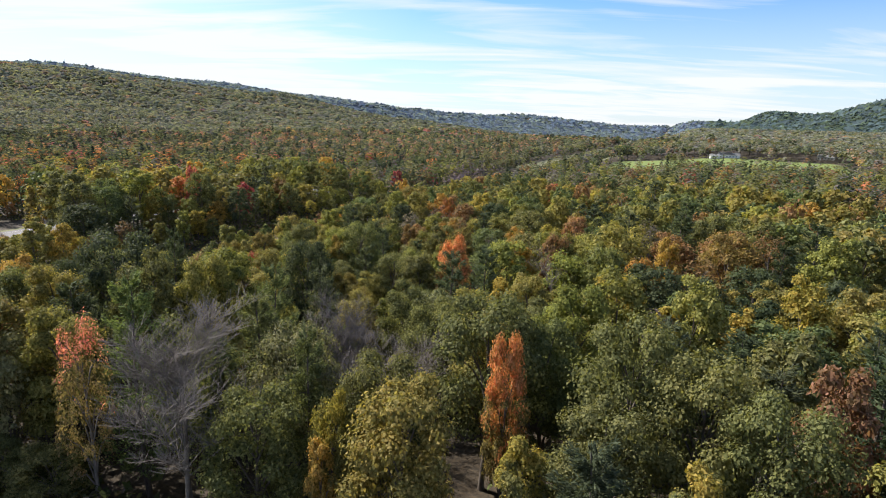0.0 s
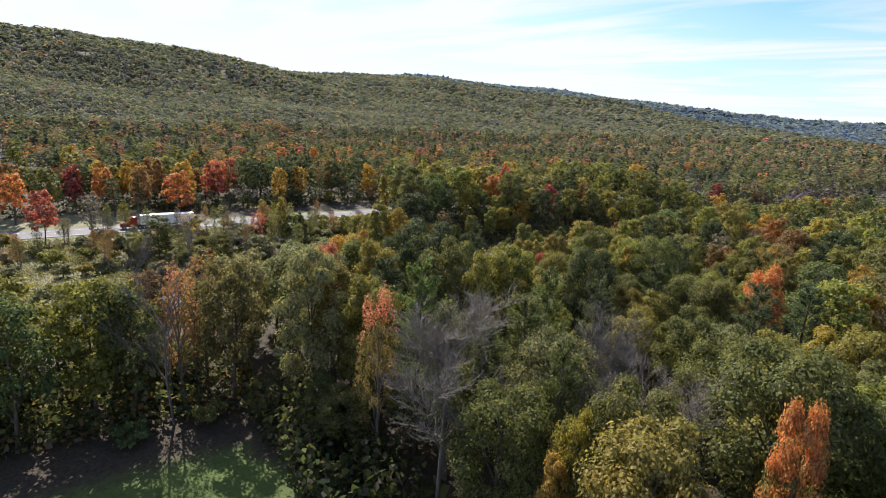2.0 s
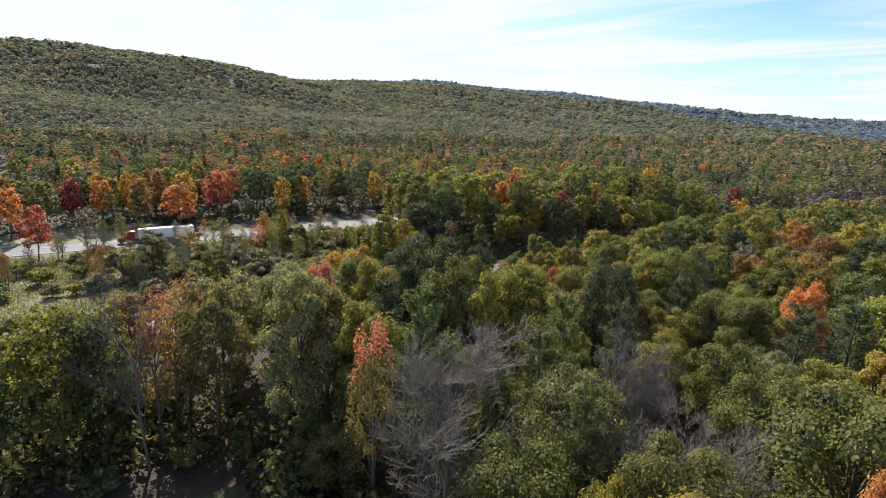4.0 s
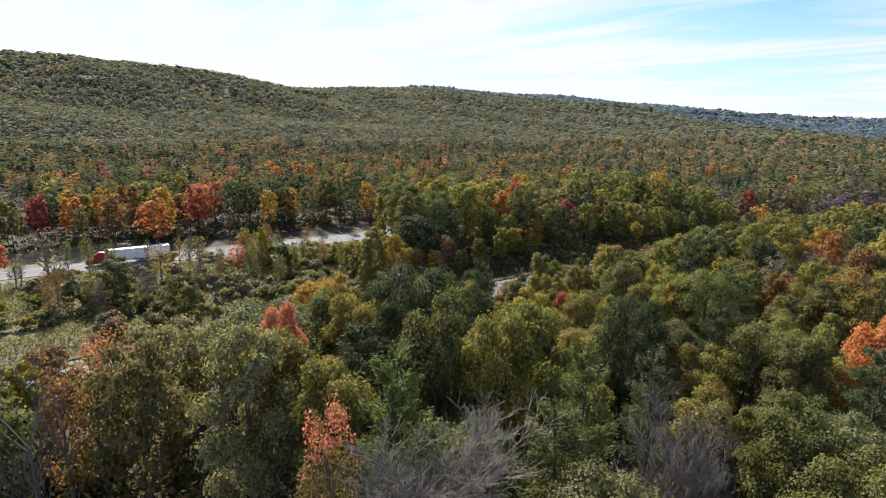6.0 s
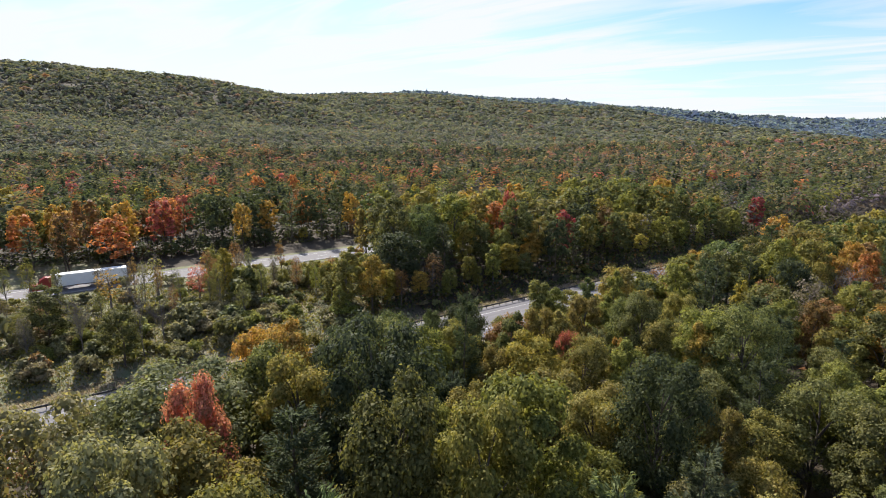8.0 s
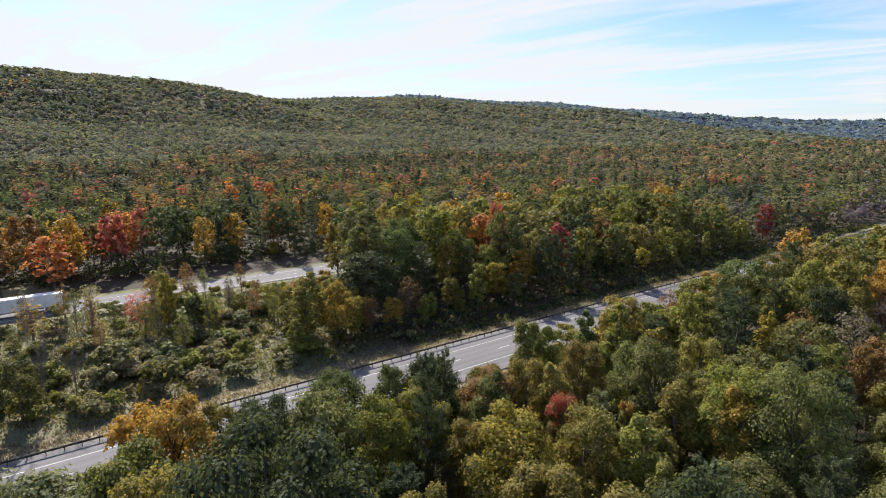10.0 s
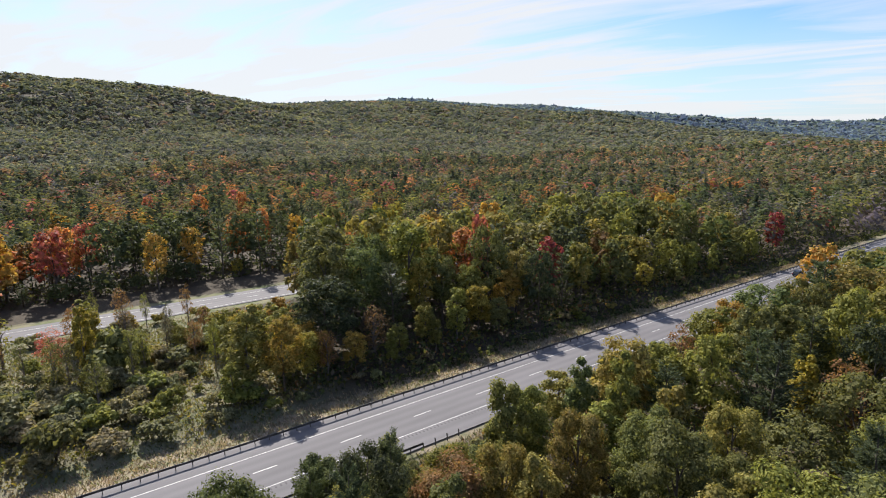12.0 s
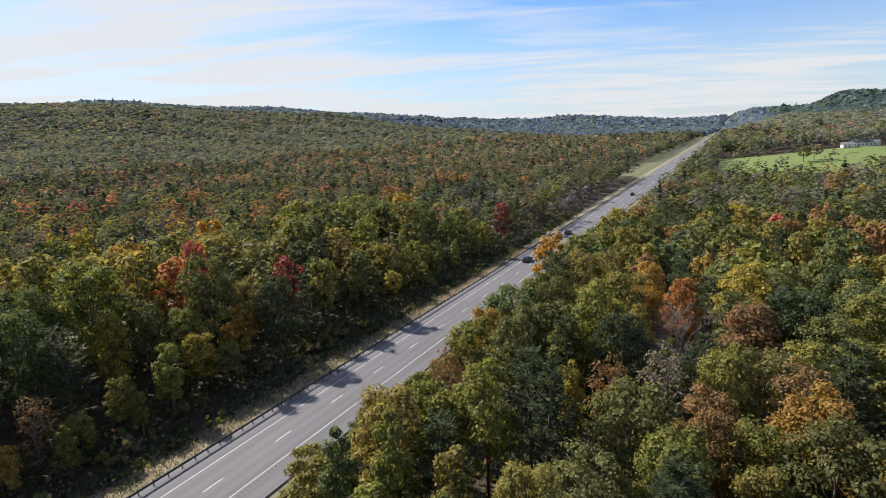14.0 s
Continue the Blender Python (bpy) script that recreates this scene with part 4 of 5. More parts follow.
def fill_woods():
    """The woods round the flight, tree by tree; past some 290 of a kind they are massed."""
    for v, u in sorted(zip(RNG.uniform(-215, 200, 14000), RNG.uniform(-60, 340, 14000)), key=lambda q: grade_of(*q)[1]):
        z = zone(v, u)
        g, d = grade_of(v, u)
        if z is None or d > 185 or (u < -25 and v > -60):
            continue
        mix, (lo, hi), spread = z
        # dark gaps between the crowns
        if d < 170 and noise.noise(Vector((v / 8.0, u / 8.0, 3.7))) > (0.22 if v > 14 and u > 60 else 0.30):
            continue
        kind, hue = choose(mix)
        tall = RNG.uniform(lo, hi) * (1.06 if kind == "pine" else 1.0)
        wide = {"oak": 5.6, "maple": 4.6, "aspen": 3.0, "pine": 4.2, "bare": 4.2, "thin": 3.8}[kind] * RNG.uniform(0.85, 1.2) * spread * (tall / 16) ** 0.6
        if d < 24 and u > 0:
            tall, wide = min(tall, 20.0), min(wide, 5.0)
        if not clear(v, u, wide):
            continue
        if v > 0 and v - wide * 0.75 < 12.5 or -11.5 < v + wide * 0.7 < 5 or v < -75 and v + wide * 0.7 > -82.5:
            continue
        COUNT[kind] = COUNT.get(kind, 0) + 1
        if g == 2 and (COUNT[kind] > 230 or d > 150):
            MASSED.append((kind, hue, v, u, tall, wide))
            PLANTED.append((v, u, wide))
        else:
            plant(kind, hue, v, u, tall, wide, g)


fill_woods()


def massed_woods():
    """The outer trees of the planted woods, joined."""
    pts, cols = [], []
    bark = np.array([0.09, 0.075, 0.06])
    for kind, hue, v, u, tall, wide in MASSED:
        base = {"oak": (17, 6.0), "maple": (16, 5.0), "aspen": (15, 3.2), "pine": (18, 4.6), "bare": (16, 4.2), "thin": (15, 3.3)}[kind]
        form = {"bare": "thin"}.get(kind, kind)
        key = ("flat", form, int(RNG.integers(0, 3)))
        if key not in STOCK:
            me = stock(form, 2, key[2])[1]
            co = np.empty(len(me.vertices) * 3, np.float32)
            me.vertices.foreach_get("co", co)
            STOCK[key] = co.reshape(-1, 4, 3)
        a = RNG.uniform(0, 2 * math.pi)
        q = STOCK[key].astype(float)
        x, y = q[..., 0] * math.cos(a) - q[..., 1] * math.sin(a), q[..., 0] * math.sin(a) + q[..., 1] * math.cos(a)
        z0 = float(height(v, u))
        k = wide / base[1]
        pts.append(np.stack([x * k + v, y * k + u, q[..., 2] * tall / base[0] + z0], -1))
        c = np.array(COLOURS[hue]) * RNG.uniform(0.92, 1.3)
        cols.append(np.tile(c, (len(q), 1)))
        w, h = 0.16, tall * 0.7
        ring = [(w * math.cos(b), w * math.sin(b)) for b in (0, 2.1, 4.2)]
        for (x0, y0), (x1, y1) in zip(ring, ring[1:] + ring[:1]):
            pts.append(np.array([[[v + x0, u + y0, z0 - 0.3], [v + x1, u + y1, z0 - 0.3], [v + x1 * 0.4, u + y1 * 0.4, z0 + h], [v + x0 * 0.4, u + y0 * 0.4, z0 + h]]]))
            cols.append(bark[None, :])
    ob = new("outer_woods", quads("outer_woods", np.concatenate(pts), MASS_LEAF, np.concatenate(cols)))
    ob.matrix_world = PLAN
    tagged(ob, "dense mixed autumn trees farther from the highway", "woods", kind="stuff")


massed_woods()


def fill_median():
    """Shrubs and slim saplings in the wet median and along the verges."""
    made = 0
    for i in range(900):
        if i % 3:
            v, u = RNG.uniform(-66, -11), RNG.uniform(-40, 80)
        else:
            v, u = (RNG.uniform(-15.5, -11.5) if i % 2 else RNG.uniform(13.5, 16.5)), RNG.uniform(40, 230)
        if -20 < v < -8 and u < 70 and RNG.uniform() < 0.6:
            continue
        wide = RNG.uniform(0.9, 2.6)
        if not clear(v, u, wide * 0.55):
            continue
        if RNG.uniform() < 0.12 and v < -18:
            plant("thin", str(RNG.choice(["dun", "olive", "rust"])), v, u, RNG.uniform(6, 10), RNG.uniform(1.2, 2.0), 1)
        else:
            tall = RNG.uniform(1.6, 4.6 if abs(v) > 17 else 2.4)
            plant("shrub", str(RNG.choice(["tan", "bronze", "sage", "sage", "lime"])), v, u, tall, tall * RNG.uniform(0.5, 0.8), 1)
            made += 1
        if made >= 215:
            break


fill_median()
for i in range(80):
    v, u, tall = RNG.uniform(-40, -12.5), RNG.uniform(18, 78), RNG.uniform(1.6, 4.4)
    plant("shrub", str(RNG.choice(["tan", "sage", "sage", "lime", "lime"])), v, u, tall, tall * RNG.uniform(0.55, 0.85), 1)
for i in range(34):
    v, u = RNG.uniform(-66, -26), RNG.uniform(-8, 74)
    plant("thin", str(RNG.choice(["dun", "olive", "rust", "lime"])), v, u, RNG.uniform(6, 11), RNG.uniform(1.2, 2.2), 1)


def undergrowth():
    """Saplings and ferns that close the floor of the woods."""
    n = 26000
    v, u = RNG.uniform(-180, 170, n), RNG.uniform(-40, 300, n)
    v[:5000], u[:5000] = RNG.uniform(-19, -11.6, 5000), RNG.uniform(76, 300, 5000)
    v[5000:9000], u[5000:9000] = RNG.uniform(-88, -83.6, 4000), RNG.uniform(-30, 220, 4000)
    v[12000:18000], u[12000:18000] = RNG.uniform(28, 50, 6000), RNG.uniform(-16, 24, 6000)
    v[9000:12000], u[9000:12000] = RNG.uniform(14.1, 20, 3000), RNG.uniform(60, 260, 3000)
    v[18000:22000], u[18000:22000] = RNG.uniform(18, 36, 4000), RNG.uniform(55, 130, 4000)
    ok = np.array([zone(a, b) is not None and grade_of(a, b)[1] < 190 for a, b in zip(v, u)])
    v, u = v[ok], u[ok]
    n = len(v)
    z = height(v, u) + RNG.uniform(0.2, 2.6, n)
    nm = directions(n) + np.array([0, 0, 0.8])
    nm /= np.linalg.norm(nm, axis=1, keepdims=True)
    pal = np.array([COLOURS[k] for k in ("deep", "green", "olive", "dun", "rust", "deep")])
    col = pal[RNG.integers(0, len(pal), n)] * RNG.uniform(0.7, 1.1, (n, 1))
    ob = new("undergrowth", quads("undergrowth", leaf_quads(np.stack([v, u, z], 1), nm, np.where((v > -20) & (v < 21) | (v < -82) & (v > -89) | (v > 20) & (v < 52) & (u < 24) | (v > 17) & (v < 37) & (u > 54) & (u < 131), 0.55, 1.2)), FAR_LEAF, col))
    ob.matrix_world = PLAN
    tagged(ob, "dark saplings and ferns on the woodland floor", "undergrowth", kind="stuff")


undergrowth()


def edge_thicket():
    """Dense dark saplings that close the edges of the woods down to the ground."""
    spans = ((14000, -116, -98, 34, 260, 9.0), (3500, -118, -103, -30, 36, 6.0), (9000, -58, -21, 100, 300, 5.0), (4000, 28, 47, -14, 17, 5.0), (5000, -24, -11.5, 84, 330, 3.6), (5000, -11.5, -7.0, 92, 330, 1.5), (5000, 50, 76, 20, 31, 5.0))
    v, u, z = (np.concatenate(q) for q in zip(*[(RNG.uniform(a, b, n), RNG.uniform(c, d, n), RNG.uniform(0, 1, n) ** 1.4 * top) for n, a, b, c, d, top in spans]))
    clump = np.sin(v * 1.1 + 0.6 * np.sin(u)) + np.sin(u * 0.9 + v * 0.3)
    keep = clump + RNG.normal(0, 0.7, len(v)) > z / 3.5 - 1.2
    v, u, z = v[keep], u[keep], z[keep]
    n = len(v)
    nm = directions(n) + np.array([0, 0, 0.5])
    nm /= np.linalg.norm(nm, axis=1, keepdims=True)
    pal = np.array([COLOURS[k] for k in ("deep", "green", "pine", "dun", "deep", "olive")])
    col = pal[RNG.integers(0, len(pal), n)] * RNG.uniform(0.7, 1.05, (n, 1))
    ob = new("thicket", quads("thicket", leaf_quads(np.stack([v, u, height(v, u) + z + 0.1], 1), nm, 0.62), FAR_LEAF, col))
    ob.matrix_world = PLAN
    tagged(ob, "dark tangled saplings along the edges of the woods", "undergrowth", kind="stuff")


edge_thicket()


def median_brush():
    """Knee-high weeds and brambles between the shrubs of the median."""
    n = 42000
    v, u = RNG.uniform(-66, -9.5, n), RNG.uniform(-30, 84, n)
    mound = np.sin(v / 3.1 + np.sin(u / 4.0)) + np.sin(u / 3.7 - v / 6.3) + 0.8 * np.sin(v / 1.3) * np.sin(u / 1.6)
    keep = mound + RNG.normal(0, 0.5, n) > -0.9
    v, u, mound = v[keep], u[keep], mound[keep]
    n = len(v)
    z = height(v, u) + RNG.uniform(0, 1, n) * np.clip(0.75 + 0.4 * mound, 0.2, 1.7)
    nm = directions(n) + np.array([0, 0, 0.7])
    nm /= np.linalg.norm(nm, axis=1, keepdims=True)
    pal = np.array([COLOURS[k] for k in ("sage", "olive", "tan", "lime", "dun", "bronze")])
    pick = (1.2 * (mound + 2.2) + np.sin(v / 9.0 + u / 14.0) + RNG.normal(0, 1.2, n)).clip(0, 5.99).astype(int)
    col = pal[pick] * RNG.uniform(0.75, 1.1, (n, 1))
    ob = new("brush", quads("brush", leaf_quads(np.stack([v, u, z], 1), nm, 0.32), FAR_LEAF, col))
    ob.matrix_world = PLAN
    tagged(ob, "olive and tan weeds and brambles in the median", "brush", kind="stuff")


median_brush()


def rough_grass():
    """Tufts of dry grass and reeds in the median and on the verges."""
    n = 85000
    v = np.where(RNG.uniform(0, 1, n) < 0.62, RNG.uniform(-67, -4.2, n), np.where(RNG.uniform(0, 1, n) < 0.6, RNG.uniform(-10.5, -4.0, n), RNG.uniform(12.2, 14.5, n)))
    u = np.where(v < -11, RNG.uniform(-40, 88, n), RNG.uniform(-20, 240, n))
    tall = np.where(v < -11, RNG.uniform(0.25, 0.7, n), RNG.uniform(0.2, 0.6, n))
    a = RNG.uniform(0, math.pi, n)
    w = RNG.uniform(0.035, 0.09, n)
    z = height(v, u) - 0.05
    lean = RNG.normal(0, 0.5, (n, 2)) * tall[:, None]
    ca, sa = np.cos(a) * w, np.sin(a) * w
    pts = np.stack([np.stack([v - ca, u - sa, z], 1), np.stack([v + ca, u + sa, z], 1), np.stack([v + ca * 0.5 + lean[:, 0], u + sa * 0.5 + lean[:, 1], z + tall], 1), np.stack([v - ca * 0.5 + lean[:, 0], u - sa * 0.5 + lean[:, 1], z + tall * 0.8], 1)], 1)
    pal = np.array([(0.33, 0.265, 0.215), (0.20, 0.175, 0.115), (0.115, 0.13, 0.06), (0.15, 0.15, 0.08), (0.25, 0.195, 0.165)])
    patch = np.sin(v / 5.0 + u / 9.0) + np.sin(u / 6.0 - v / 11.0) + RNG.normal(0, 0.8, n)
    idx = np.where((v > -10.6) & (v < -3) & (RNG.uniform(0, 1, n) < 0.75), np.where(RNG.uniform(0, 1, n) < 0.5, 0, 4), np.where(patch > 1.1, RNG.integers(0, 2, n), np.where(patch < -0.8, 2, RNG.integers(2, 5, n))))
    ob = new("rough_grass", quads("rough_grass", pts, FAR_LEAF, pal[idx] * RNG.uniform(0.75, 1.2, (n, 1))))
    ob.matrix_world = PLAN
    tagged(ob, "dry tan and olive grass tufts on verge and median", "grass", kind="stuff")


rough_grass()


def far_woods(name, d0, d1, label, kind):
    """Woods past those planted one by one: one mesh of leaf clumps over valley and ridges, with haze mixed into its
    colours.
    """
    eye = np.array([80.0, 40.0])
    pts, reach, far = [], [], []
    d = d0
    while d < d1:
        s = max(7.0, 0.0118 * d)
        a0, a1 = -1.72, 0.60
        n = int(d * (a1 - a0) / s)
        a = a0 + (np.arange(n) + RNG.uniform(0, 1, n)) * (a1 - a0) / n
        r = d + RNG.uniform(-0.45, 0.45, n) * s
        pts.append(np.stack([eye[0] + r * np.sin(a), eye[1] + r * np.cos(a)], 1))
        reach.append(np.full(n, s))
        far.append(np.full(n, d))
        d += s * 0.9
    P, S, D = np.concatenate(pts), np.concatenate(reach), np.concatenate(far)
    v, u = P[:, 0], P[:, 1]
    near = np.array([grade_of(a, b)[1] for a, b in P])
    keep = (near > 182) & ~((v > -12) & (v < 15)) & ~((v > -84) & (v < -67)) & ~((v > 42) & (v < 262) & (u > 397) & (u < 708) & (RNG.uniform(0, 1, len(v)) < 0.985)) & ((v < -80) | (u > 60))
    keep &= ~((u > 520) & (u < 690) & (v > -36) & (v < 24)) & ~((u > 430) & (u < 2300) & (v > -13) & (v < 24)) & ~((u > 690) & (u < 2300) & (v > -26) & (v < 0)) & ~((v > 14) & (v < 27) & (u < 430))
    keep &= ~((v > 60) & (v < 175) & (u > 830) & (u < 1000) & (RNG.uniform(0, 1, len(v)) < 0.6))
    v, u, S, D = v[keep], u[keep], S[keep], D[keep]
    n = len(v)
    z = height(v, u)
    tall = np.where(z > 12, 12, 15.5) * np.where(z > 12, RNG.uniform(0.92, 1.08, n), RNG.uniform(0.8, 1.2, n)) * np.clip(S / 9, 1, 1.3) * np.where(D > 1750, 0.5, np.where(D > 1500, 0.7, 1.0)) * np.where((v > 104) & (u < 396), 1.35, 1.0)
    names = ["green", "olive", "deep", "pine", "rust", "orange", "red", "gold", "lime", "dun", "sage"]
    pal = np.array([COLOURS[k] for k in names])
    # bright colours in the valley by the western edge, green oaks up the ridge paled with sage for haze, olive woods to
    # the east
    wv = np.array([3.4, 4.0, 2.2, 3.8, 2.6, 0.7, 0.45, 0.4, 0.7, 1.2, 0.8])
    wh = np.array([2.6, 2.2, 1.0, 0.3, 0.6, 0.08, 0.03, 0.2, 0.7, 1.6, 5.0])
    we = np.array([3.5, 4.2, 2.0, 1.6, 1.3, 0.15, 0.12, 0.3, 1.8, 1.6, 2.0])
    cv, ch, ce = (np.cumsum(w / w.sum()) for w in (wv, wh, we))
    x = RNG.uniform(0, 1, n)
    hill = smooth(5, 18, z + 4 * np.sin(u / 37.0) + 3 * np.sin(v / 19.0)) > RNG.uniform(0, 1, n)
    east = v > -60
    idx = np.where(hill, np.searchsorted(ch, x), np.where(east, np.searchsorted(ce, x), np.searchsorted(cv, x))).clip(0, len(names) - 1)
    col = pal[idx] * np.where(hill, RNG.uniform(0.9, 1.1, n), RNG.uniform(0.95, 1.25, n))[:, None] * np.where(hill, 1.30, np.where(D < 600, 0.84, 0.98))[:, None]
    # a grey-brown bare thicket stands in the median
    brush = (v > -50) & (v < -12) & (u > 300) & (u < 420) & (RNG.uniform(0, 1, n) < 0.55)
    col = np.where(brush[:, None], np.array([0.165, 0.135, 0.12]) * RNG.uniform(0.8, 1.3, (n, 1)), col)
    tall = np.where(brush, tall * 0.62, tall)
    # extra blue in every far crown stands for the haze in between
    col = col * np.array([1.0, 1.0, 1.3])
    # past 380 m haze is put into the colour: bright crowns turn duller, greyer
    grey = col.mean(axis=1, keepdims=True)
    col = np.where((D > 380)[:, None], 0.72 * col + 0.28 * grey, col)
    # the ridge's crowns are mixed towards one blue-grey, as painted haze
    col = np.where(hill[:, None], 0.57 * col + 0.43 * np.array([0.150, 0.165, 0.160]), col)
    # the backdrop gets blue haze tones in place of leaf colours
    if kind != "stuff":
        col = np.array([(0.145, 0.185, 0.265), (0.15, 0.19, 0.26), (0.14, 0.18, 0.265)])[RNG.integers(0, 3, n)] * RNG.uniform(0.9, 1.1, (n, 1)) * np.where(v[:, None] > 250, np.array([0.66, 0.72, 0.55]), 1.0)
    q = np.where(D < 300, 84, np.where(D < 420, 50, np.where(D < 900, 23, np.where(D < 1750, 16, 8))))
    own = np.repeat(np.arange(n), q)
    m = len(own)
    lobe = directions(n * 6).reshape(n, 6, 3)
    lobe[..., 2] = np.abs(lobe[..., 2])
    mid = lobe[own, RNG.integers(0, 6, m)] * np.where(D < 900, 0.5, 0.3)[own][:, None]
    d = directions(m)
    d[:, 2] = np.abs(d[:, 2])
    d = d * 0.62 + mid
    wide, hgt = (S * np.where(D > 260, 0.66, 0.6))[own], tall[own]
    conic = ((idx == 3) & ~hill)[own]
    taper = np.where(conic, (1.05 - d[:, 2]).clip(0.1, 1) * 0.9, 1.0)
    c = np.stack([v[own] + wide * taper * d[:, 0], u[own] + wide * taper * d[:, 1], z[own] + np.where(conic, hgt * (0.3 + 0.8 * d[:, 2]), hgt * np.where(hill[own], 0.50 + 0.45 * d[:, 2], np.where(((v > -45) & (v < 30))[own], 0.22 + 0.70 * d[:, 2], 0.46 + 0.50 * d[:, 2])))], 1)
    nm = d * np.where(hill, 0.9, 1.0)[own][:, None] + np.where(hill, 0.5, 0.35)[own][:, None] * np.array([0, 0, 1.0]) + 0.25 * directions(m)
    nm /= np.linalg.norm(nm, axis=1, keepdims=True)
    leaf = leaf_quads(c, nm, 1.0, 0.2) - c[:, None, :]
    leaf = leaf * (S * np.where(D < 300, 0.17, np.where(D < 420, 0.22, np.where(D < 900, 0.31, np.where(D < 1750, 0.39, 0.80)))))[own][:, None, None] + c[:, None, :]
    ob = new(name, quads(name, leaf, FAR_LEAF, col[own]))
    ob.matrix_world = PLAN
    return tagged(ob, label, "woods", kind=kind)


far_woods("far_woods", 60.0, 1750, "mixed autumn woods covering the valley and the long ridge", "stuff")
far_woods("backdrop", 1750.0, 4700, "far wooded ridges tinted blue for haze, closing the valley", "structure")


# ---------------------------------------------------------------- vehicles
def ready(name, bm, mat):
    me = bpy.data.meshes.new(name)
    bm.to_mesh(me)
    bm.free()
    me.materials.append(mat)
    return me


def hull(profile, half, inset, bevel=0.05):
    """A closed shell from a side outline (y, z): half wide at the sill, drawn in by inset towards the top."""
    bm = bmesh.new()
    zs = [z for _, z in profile]
    lo, hi = min(zs), max(zs)
    sides = []
    for s in (-1, 1):
        sides.append([bm.verts.new((s * (half - inset * (z - lo) / (hi - lo)), y, z)) for y, z in profile])
    n = len(profile)
    bm.faces.new(sides[0])
    bm.faces.new(list(reversed(sides[1])))
    for i in range(n):
        j = (i + 1) % n
        bm.faces.new((sides[0][j], sides[0][i], sides[1][i], sides[1][j]))
    bmesh.ops.recalc_face_normals(bm, faces=bm.faces)
    if bevel:
        bmesh.ops.bevel(bm, geom=list(bm.edges), offset=bevel, segments=2, affect="EDGES", profile=0.6)
    return bm


def add_wheel(thing, x, y, radius, width):
    w = part("wheel", ready("tyre", wheel_mesh(radius, width), RUBBER), None, thing, "black rubber tyre")
    w.location = (x, y, radius)
    part("rim", ready("rim", rim_mesh(radius, width), CHROME), None, w, "bright metal rim")


def car(v, u, label, paint):
    """A sport utility car that drives along +u."""
    thing = empty("car", PLAN @ pose(v, u, 0.012), label, "car", "cars on the highway")
    body = [(-2.25, 0.35), (-2.32, 0.75), (-2.2, 1.0), (0.95, 1.02), (2.05, 0.92), (2.3, 0.7), (2.28, 0.35)]
    part("body", ready("body", hull(body, 0.93, 0.06), paint), None, thing)
    glass = [(-2.1, 1.0), (-1.85, 1.5), (0.05, 1.52), (0.95, 1.0)]
    part("window", ready("window", hull(glass, 0.85, 0.16, 0.03), GLASS), None, thing, "dark tinted glass")
    part("roof", ready("roof", box(-0.68, 0.68, -1.85, 0.1, 1.5, 1.58, 0.03), paint), None, thing)
    part("bumper", ready("bumper", box(-0.88, 0.88, -2.4, -2.2, 0.4, 0.62, 0.04), RUBBER), None, thing)
    part("bumper", ready("bumper", box(-0.88, 0.88, 2.2, 2.38, 0.36, 0.58, 0.04), RUBBER), None, thing)
    for s in (-1, 1):
        part("tail_light", ready("tail_light", box(s * 0.8 - 0.1, s * 0.8 + 0.1, -2.34, -2.22, 0.75, 1.0, 0.02), LAMP_RED), None, thing, "red tail light")
        part("headlight", ready("headlight", box(s * 0.72 - 0.16, s * 0.72 + 0.16, 2.16, 2.31, 0.66, 0.82, 0.02), CHROME), None, thing, "clear headlight")
        part("mirror", ready("mirror", box(s * 1.0 - 0.1, s * 1.0 + 0.1, 0.62, 0.74, 1.02, 1.16, 0.02), paint), None, thing)
        for y in (-1.4, 1.42):
            add_wheel(thing, s * 0.82, y, 0.35, 0.23)
    return thing


car(1.75, 222.0, "dark blue sport utility car driving on the asphalt", DARK_PAINT)
car(1.85, 268.0, "dark car driving ahead on the asphalt lane", DARK_PAINT)
car(5.5, 392.0, "dark sport utility car far along the highway", DARK_PAINT)
car(-74.0, 428.0, "white car on the far carriageway among trees", WHITE_METAL)


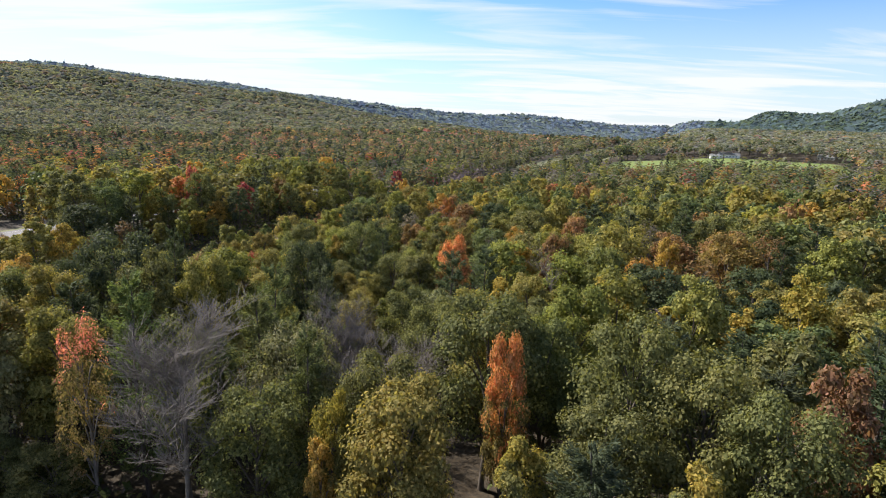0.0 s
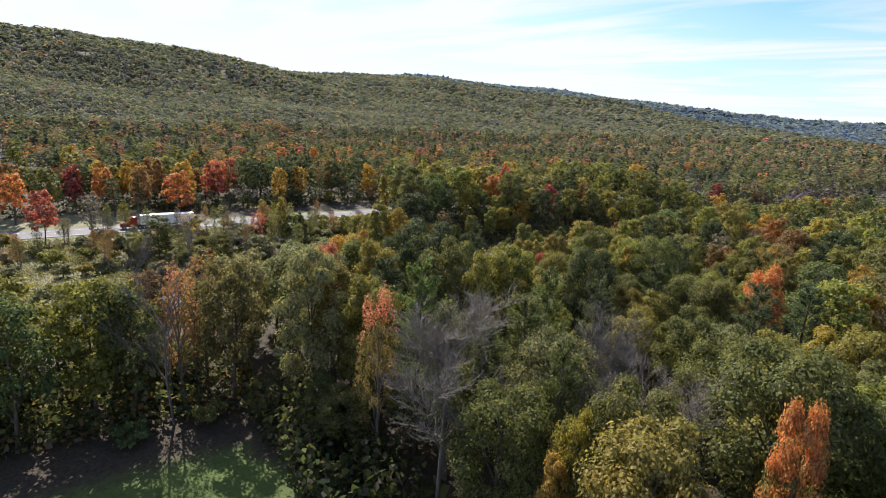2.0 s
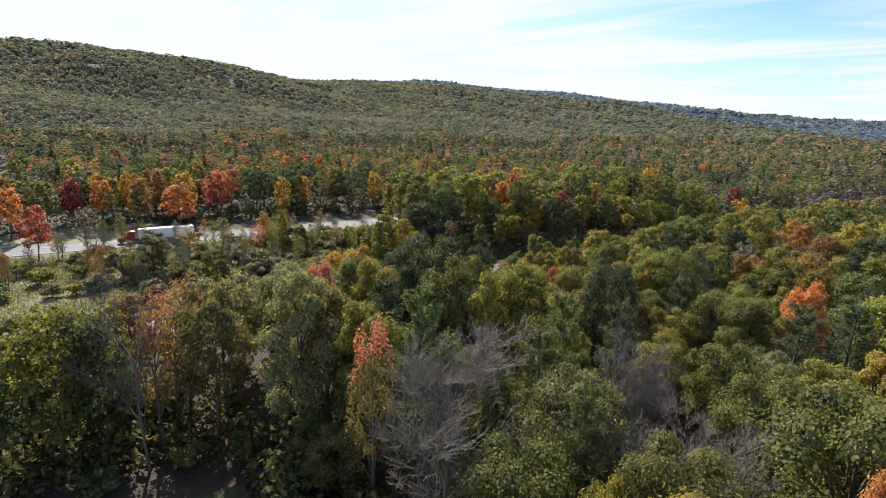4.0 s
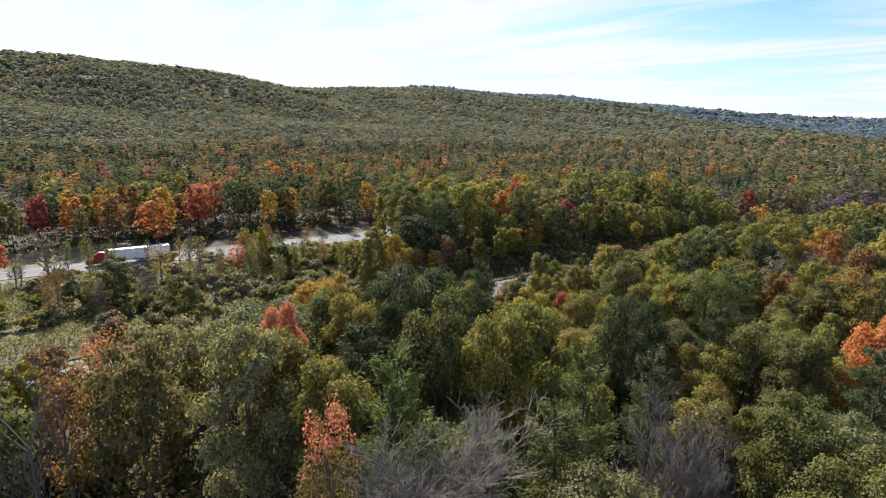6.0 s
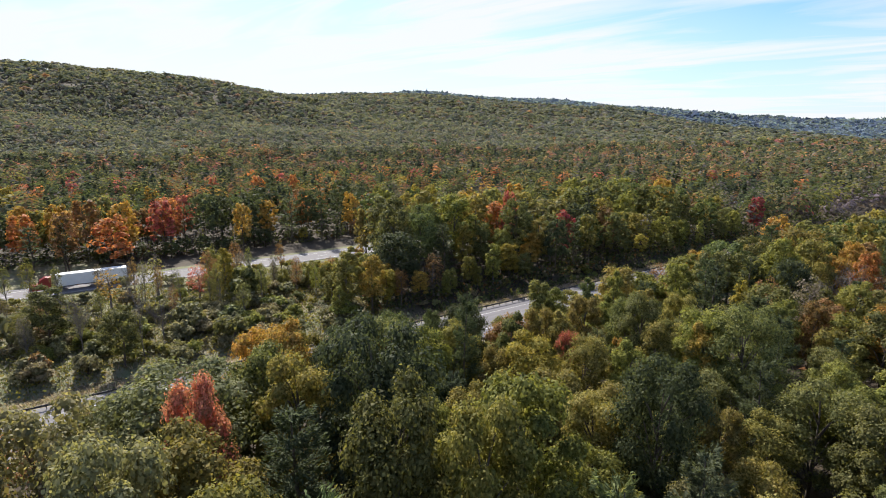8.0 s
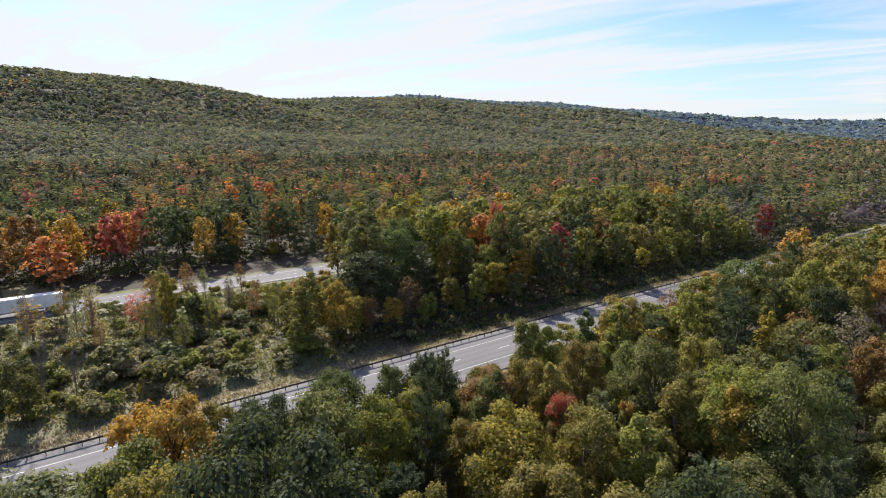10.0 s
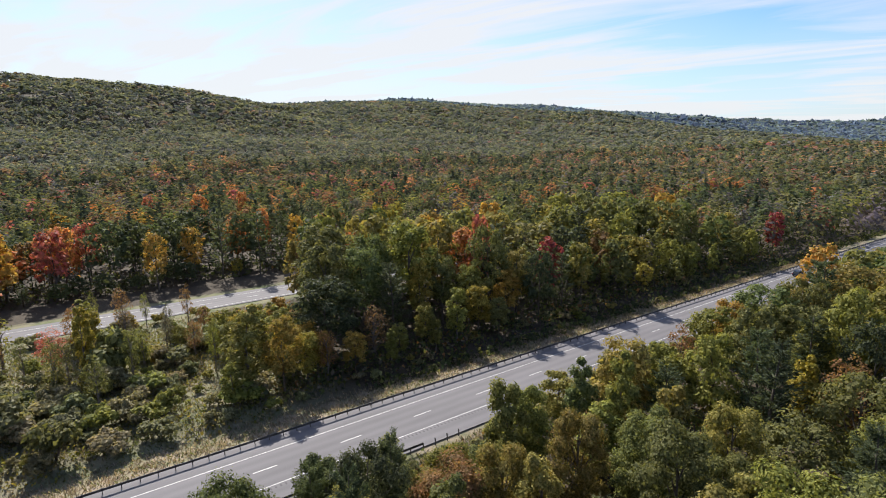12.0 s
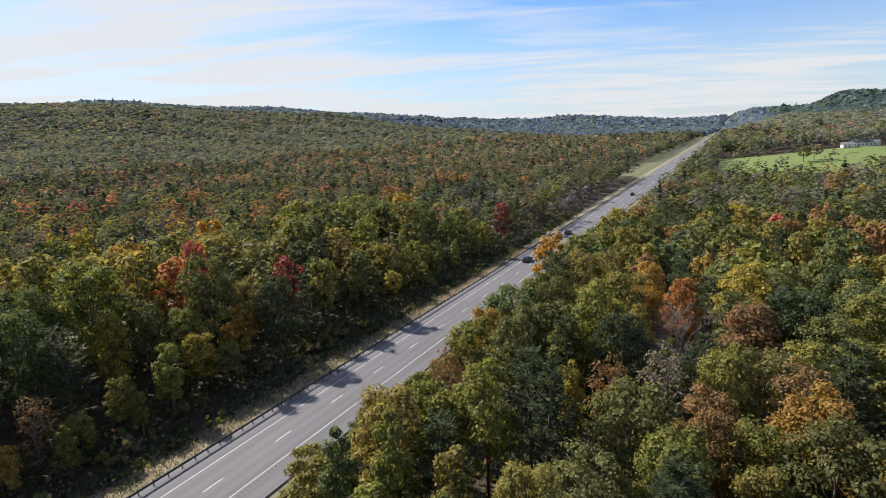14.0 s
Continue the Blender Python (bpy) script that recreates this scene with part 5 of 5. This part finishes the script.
def semi_truck(v, u):
    """A tractor with a long white box trailer that drives towards -u; u is the trailer's rear."""
    thing = empty("semi_truck", PLAN @ pose(v, u, 0.012, 0, 0, 180), "articulated truck with a long white box trailer on the far carriageway", "truck")
    trailer = part("trailer", ready("trailer", box(-1.28, 1.28, 0, 15.2, 1.15, 4.05, 0.05), WHITE_METAL), None, thing, "white box trailer")
    for i in range(15):
        for s in (-1, 1):
            part("rib", ready("rib", box(s * 1.285 - 0.02, s * 1.285 + 0.02, 0.5 + i, 0.58 + i, 1.2, 4.0), WHITE_METAL), None, trailer)
    part("rear_door", ready("rear_door", box(-1.2, 1.2, -0.03, 0.01, 1.25, 3.95, 0.01), WHITE_METAL), None, trailer)
    part("rear_guard", ready("rear_guard", box(-1.1, 1.1, 0.05, 0.17, 0.5, 0.62, 0.01), STEEL), None, trailer)
    part("frame_rail", ready("frame_rail", box(-0.5, 0.5, 0.3, 20.0, 0.8, 1.15, 0.02), STEEL), None, thing)
    cab = [(16.2, 0.7), (16.2, 3.6), (17.4, 3.7), (18.6, 3.0), (18.9, 2.1), (20.6, 1.9), (20.8, 0.7)]
    part("cab", ready("cab", hull(cab, 1.2, 0.12, 0.08), RED_PAINT), None, thing, "dark red tractor cab")
    part("windscreen", ready("windscreen", hull([(18.55, 2.1), (18.35, 2.95), (18.75, 2.95), (18.98, 2.1)], 1.05, 0.1, 0.02), GLASS), None, thing, "dark glass windscreen")
    part("fuel_tank", ready("fuel_tank", box(-1.2, 1.2, 16.4, 17.6, 0.45, 0.95, 0.12), CHROME), None, thing)
    for s in (-1, 1):
        part("exhaust_stack", ready("exhaust_stack", box(s * 1.05 - 0.07, s * 1.05 + 0.07, 16.0, 16.14, 1.2, 4.0, 0.03), CHROME), None, thing)
        for y in (1.2, 2.5, 14.4, 15.6, 19.8):
            add_wheel(thing, s * 1.02, y, 0.5, 0.45 if y < 19 else 0.3)
    return thing


semi_truck(-74.6, 39.0)


# ---------------------------------------------------------------- roadside
def road_sign(v, u):
    thing = empty("road_sign", PLAN @ pose(v, u, float(height(v, u))), "small blue-grey road sign on a steel post", "sign")
    part("post", ready("post", box(-0.04, 0.04, -0.03, 0.03, -0.3, 2.5, 0.008), STEEL), None, thing)
    bm = hull([(-0.01, 1.75), (-0.01, 2.75), (0.02, 2.75), (0.02, 1.75)], 0.42, 0.0, 0.008)
    part("panel", ready("panel", bm, SIGN_BACK), None, thing, "blue-grey sign panel")
    for z in (1.95, 2.5):
        part("bracket", ready("bracket", box(-0.2, 0.2, -0.045, -0.012, z, z + 0.05, 0.004), STEEL), None, thing)
    return thing


road_sign(11.7, 168.0)


# ---------------------------------------------------------------- far buildings
def house(v, u, turn, size, walls, roof_mat, label, storeys=1, chimney=True):
    """A gabled house: walls with windows and a door let into them, and an overhanging roof."""
    w, d, h = size
    z0 = float(height(v, u)) - 0.3
    thing = empty("house", PLAN @ pose(v, u, z0, 0, 0, turn), label, "house")
    part("foundation", ready("foundation", box(-w / 2 - 0.1, w / 2 + 0.1, -d / 2 - 0.1, d / 2 + 0.1, -1.2, 0.5, 0.03), SHINGLE), None, thing)
    part("wall", ready("wall", box(-w / 2, w / 2, -d / 2, d / 2, 0.5, h + 0.5, 0.02), walls), None, thing)
    bm = bmesh.new()
    rise, o = d * 0.28, 0.5
    pts = [(-w / 2 - o, -d / 2 - o, h + 0.35), (w / 2 + o, -d / 2 - o, h + 0.35), (w / 2 + o, d / 2 + o, h + 0.35), (-w / 2 - o, d / 2 + o, h + 0.35), (-w / 2 - o, 0, h + 0.5 + rise), (w / 2 + o, 0, h + 0.5 + rise)]
    vs = [bm.verts.new(p) for p in pts]
    for f in ((0, 1, 5, 4), (2, 3, 4, 5), (1, 2, 5), (3, 0, 4), (3, 2, 1, 0)):
        bm.faces.new([vs[i] for i in f])
    roof = part("roof", ready("roof", bm, roof_mat), None, thing, "shallow gabled roof")
    if chimney:
        part("chimney", ready("chimney", box(w * 0.2, w * 0.2 + 0.8, -0.4, 0.4, h, h + rise + 1.6, 0.03), BRICK), None, roof, "brick chimney")
    for lvl in range(storeys):
        for i in range(int(w / 3.2)):
            x = -w / 2 + 1.6 + i * 3.2
            for s in (-1, 1):
                y = s * d / 2
                if i == 1 and lvl == 0 and s < 0:
                    part("door", ready("door", box(x - 0.5, x + 0.5, y - 0.06, y + 0.06, 0.5, 2.55, 0.02), BRICK), None, thing)
                    continue
                win = part("window", ready("window", box(x - 0.6, x + 0.6, y - 0.05, y + 0.05, 1.4 + 2.7 * lvl, 2.6 + 2.7 * lvl, 0.01), GLASS), None, thing)
                part("sill", ready("sill", box(x - 0.7, x + 0.7, y - 0.1, y + 0.1, 1.3 + 2.7 * lvl, 1.39 + 2.7 * lvl, 0.01), SIDING), None, win)
    return thing


house(162.0, 712.0, 12, (22, 10, 3.2), SIDING, SHINGLE, "long white ranch house with a grey roof by a hay field")
house(147.0, 696.0, 12, (9, 7, 3.0), SIDING, SHINGLE, "white garage with a grey roof beside the house", chimney=False)
house(112.0, 1120.0, 14, (44, 16, 5.0), BRICK, SHINGLE, "long low red brick building with a pale roof", storeys=1, chimney=False)
house(93.0, 1180.0, 30, (14, 10, 5.5), SIDING, SHINGLE, "white two-storey house behind the far trees", storeys=2)
house(265.0, 760.0, -20, (16, 9, 3.2), SIDING, SHINGLE, "small white house half hidden by trees")
house(170.0, 1010.0, 60, (14, 9, 5.4), SIDING, SHINGLE, "white farmhouse on the rise", storeys=2)


def tall_pole_sign(v, u):
    z0 = float(height(v, u))
    thing = empty("pole_sign", PLAN @ pose(v, u, z0), "tall grey steel pole sign beside the highway", "pole sign")
    verts, faces = [], []
    tube([Vector((0, 0, -0.5)), Vector((0, 0, 14)), Vector((0, 0, 29))], [0.8, 0.65, 0.5], 10, verts, faces)
    part("pole", solid("pole", verts, faces, SIGN_BACK, True), None, thing)
    panel = part("panel", ready("panel", box(-4.5, 4.5, -0.5, 0.5, 27.5, 31.5, 0.08), SIGN_BACK), None, thing, "pale blank sign box")
    part("frame", ready("frame", box(-4.65, 4.65, -0.4, 0.4, 27.3, 27.5, 0.03), STEEL), None, panel)
    return thing


tall_pole_sign(104.0, 1150.0)
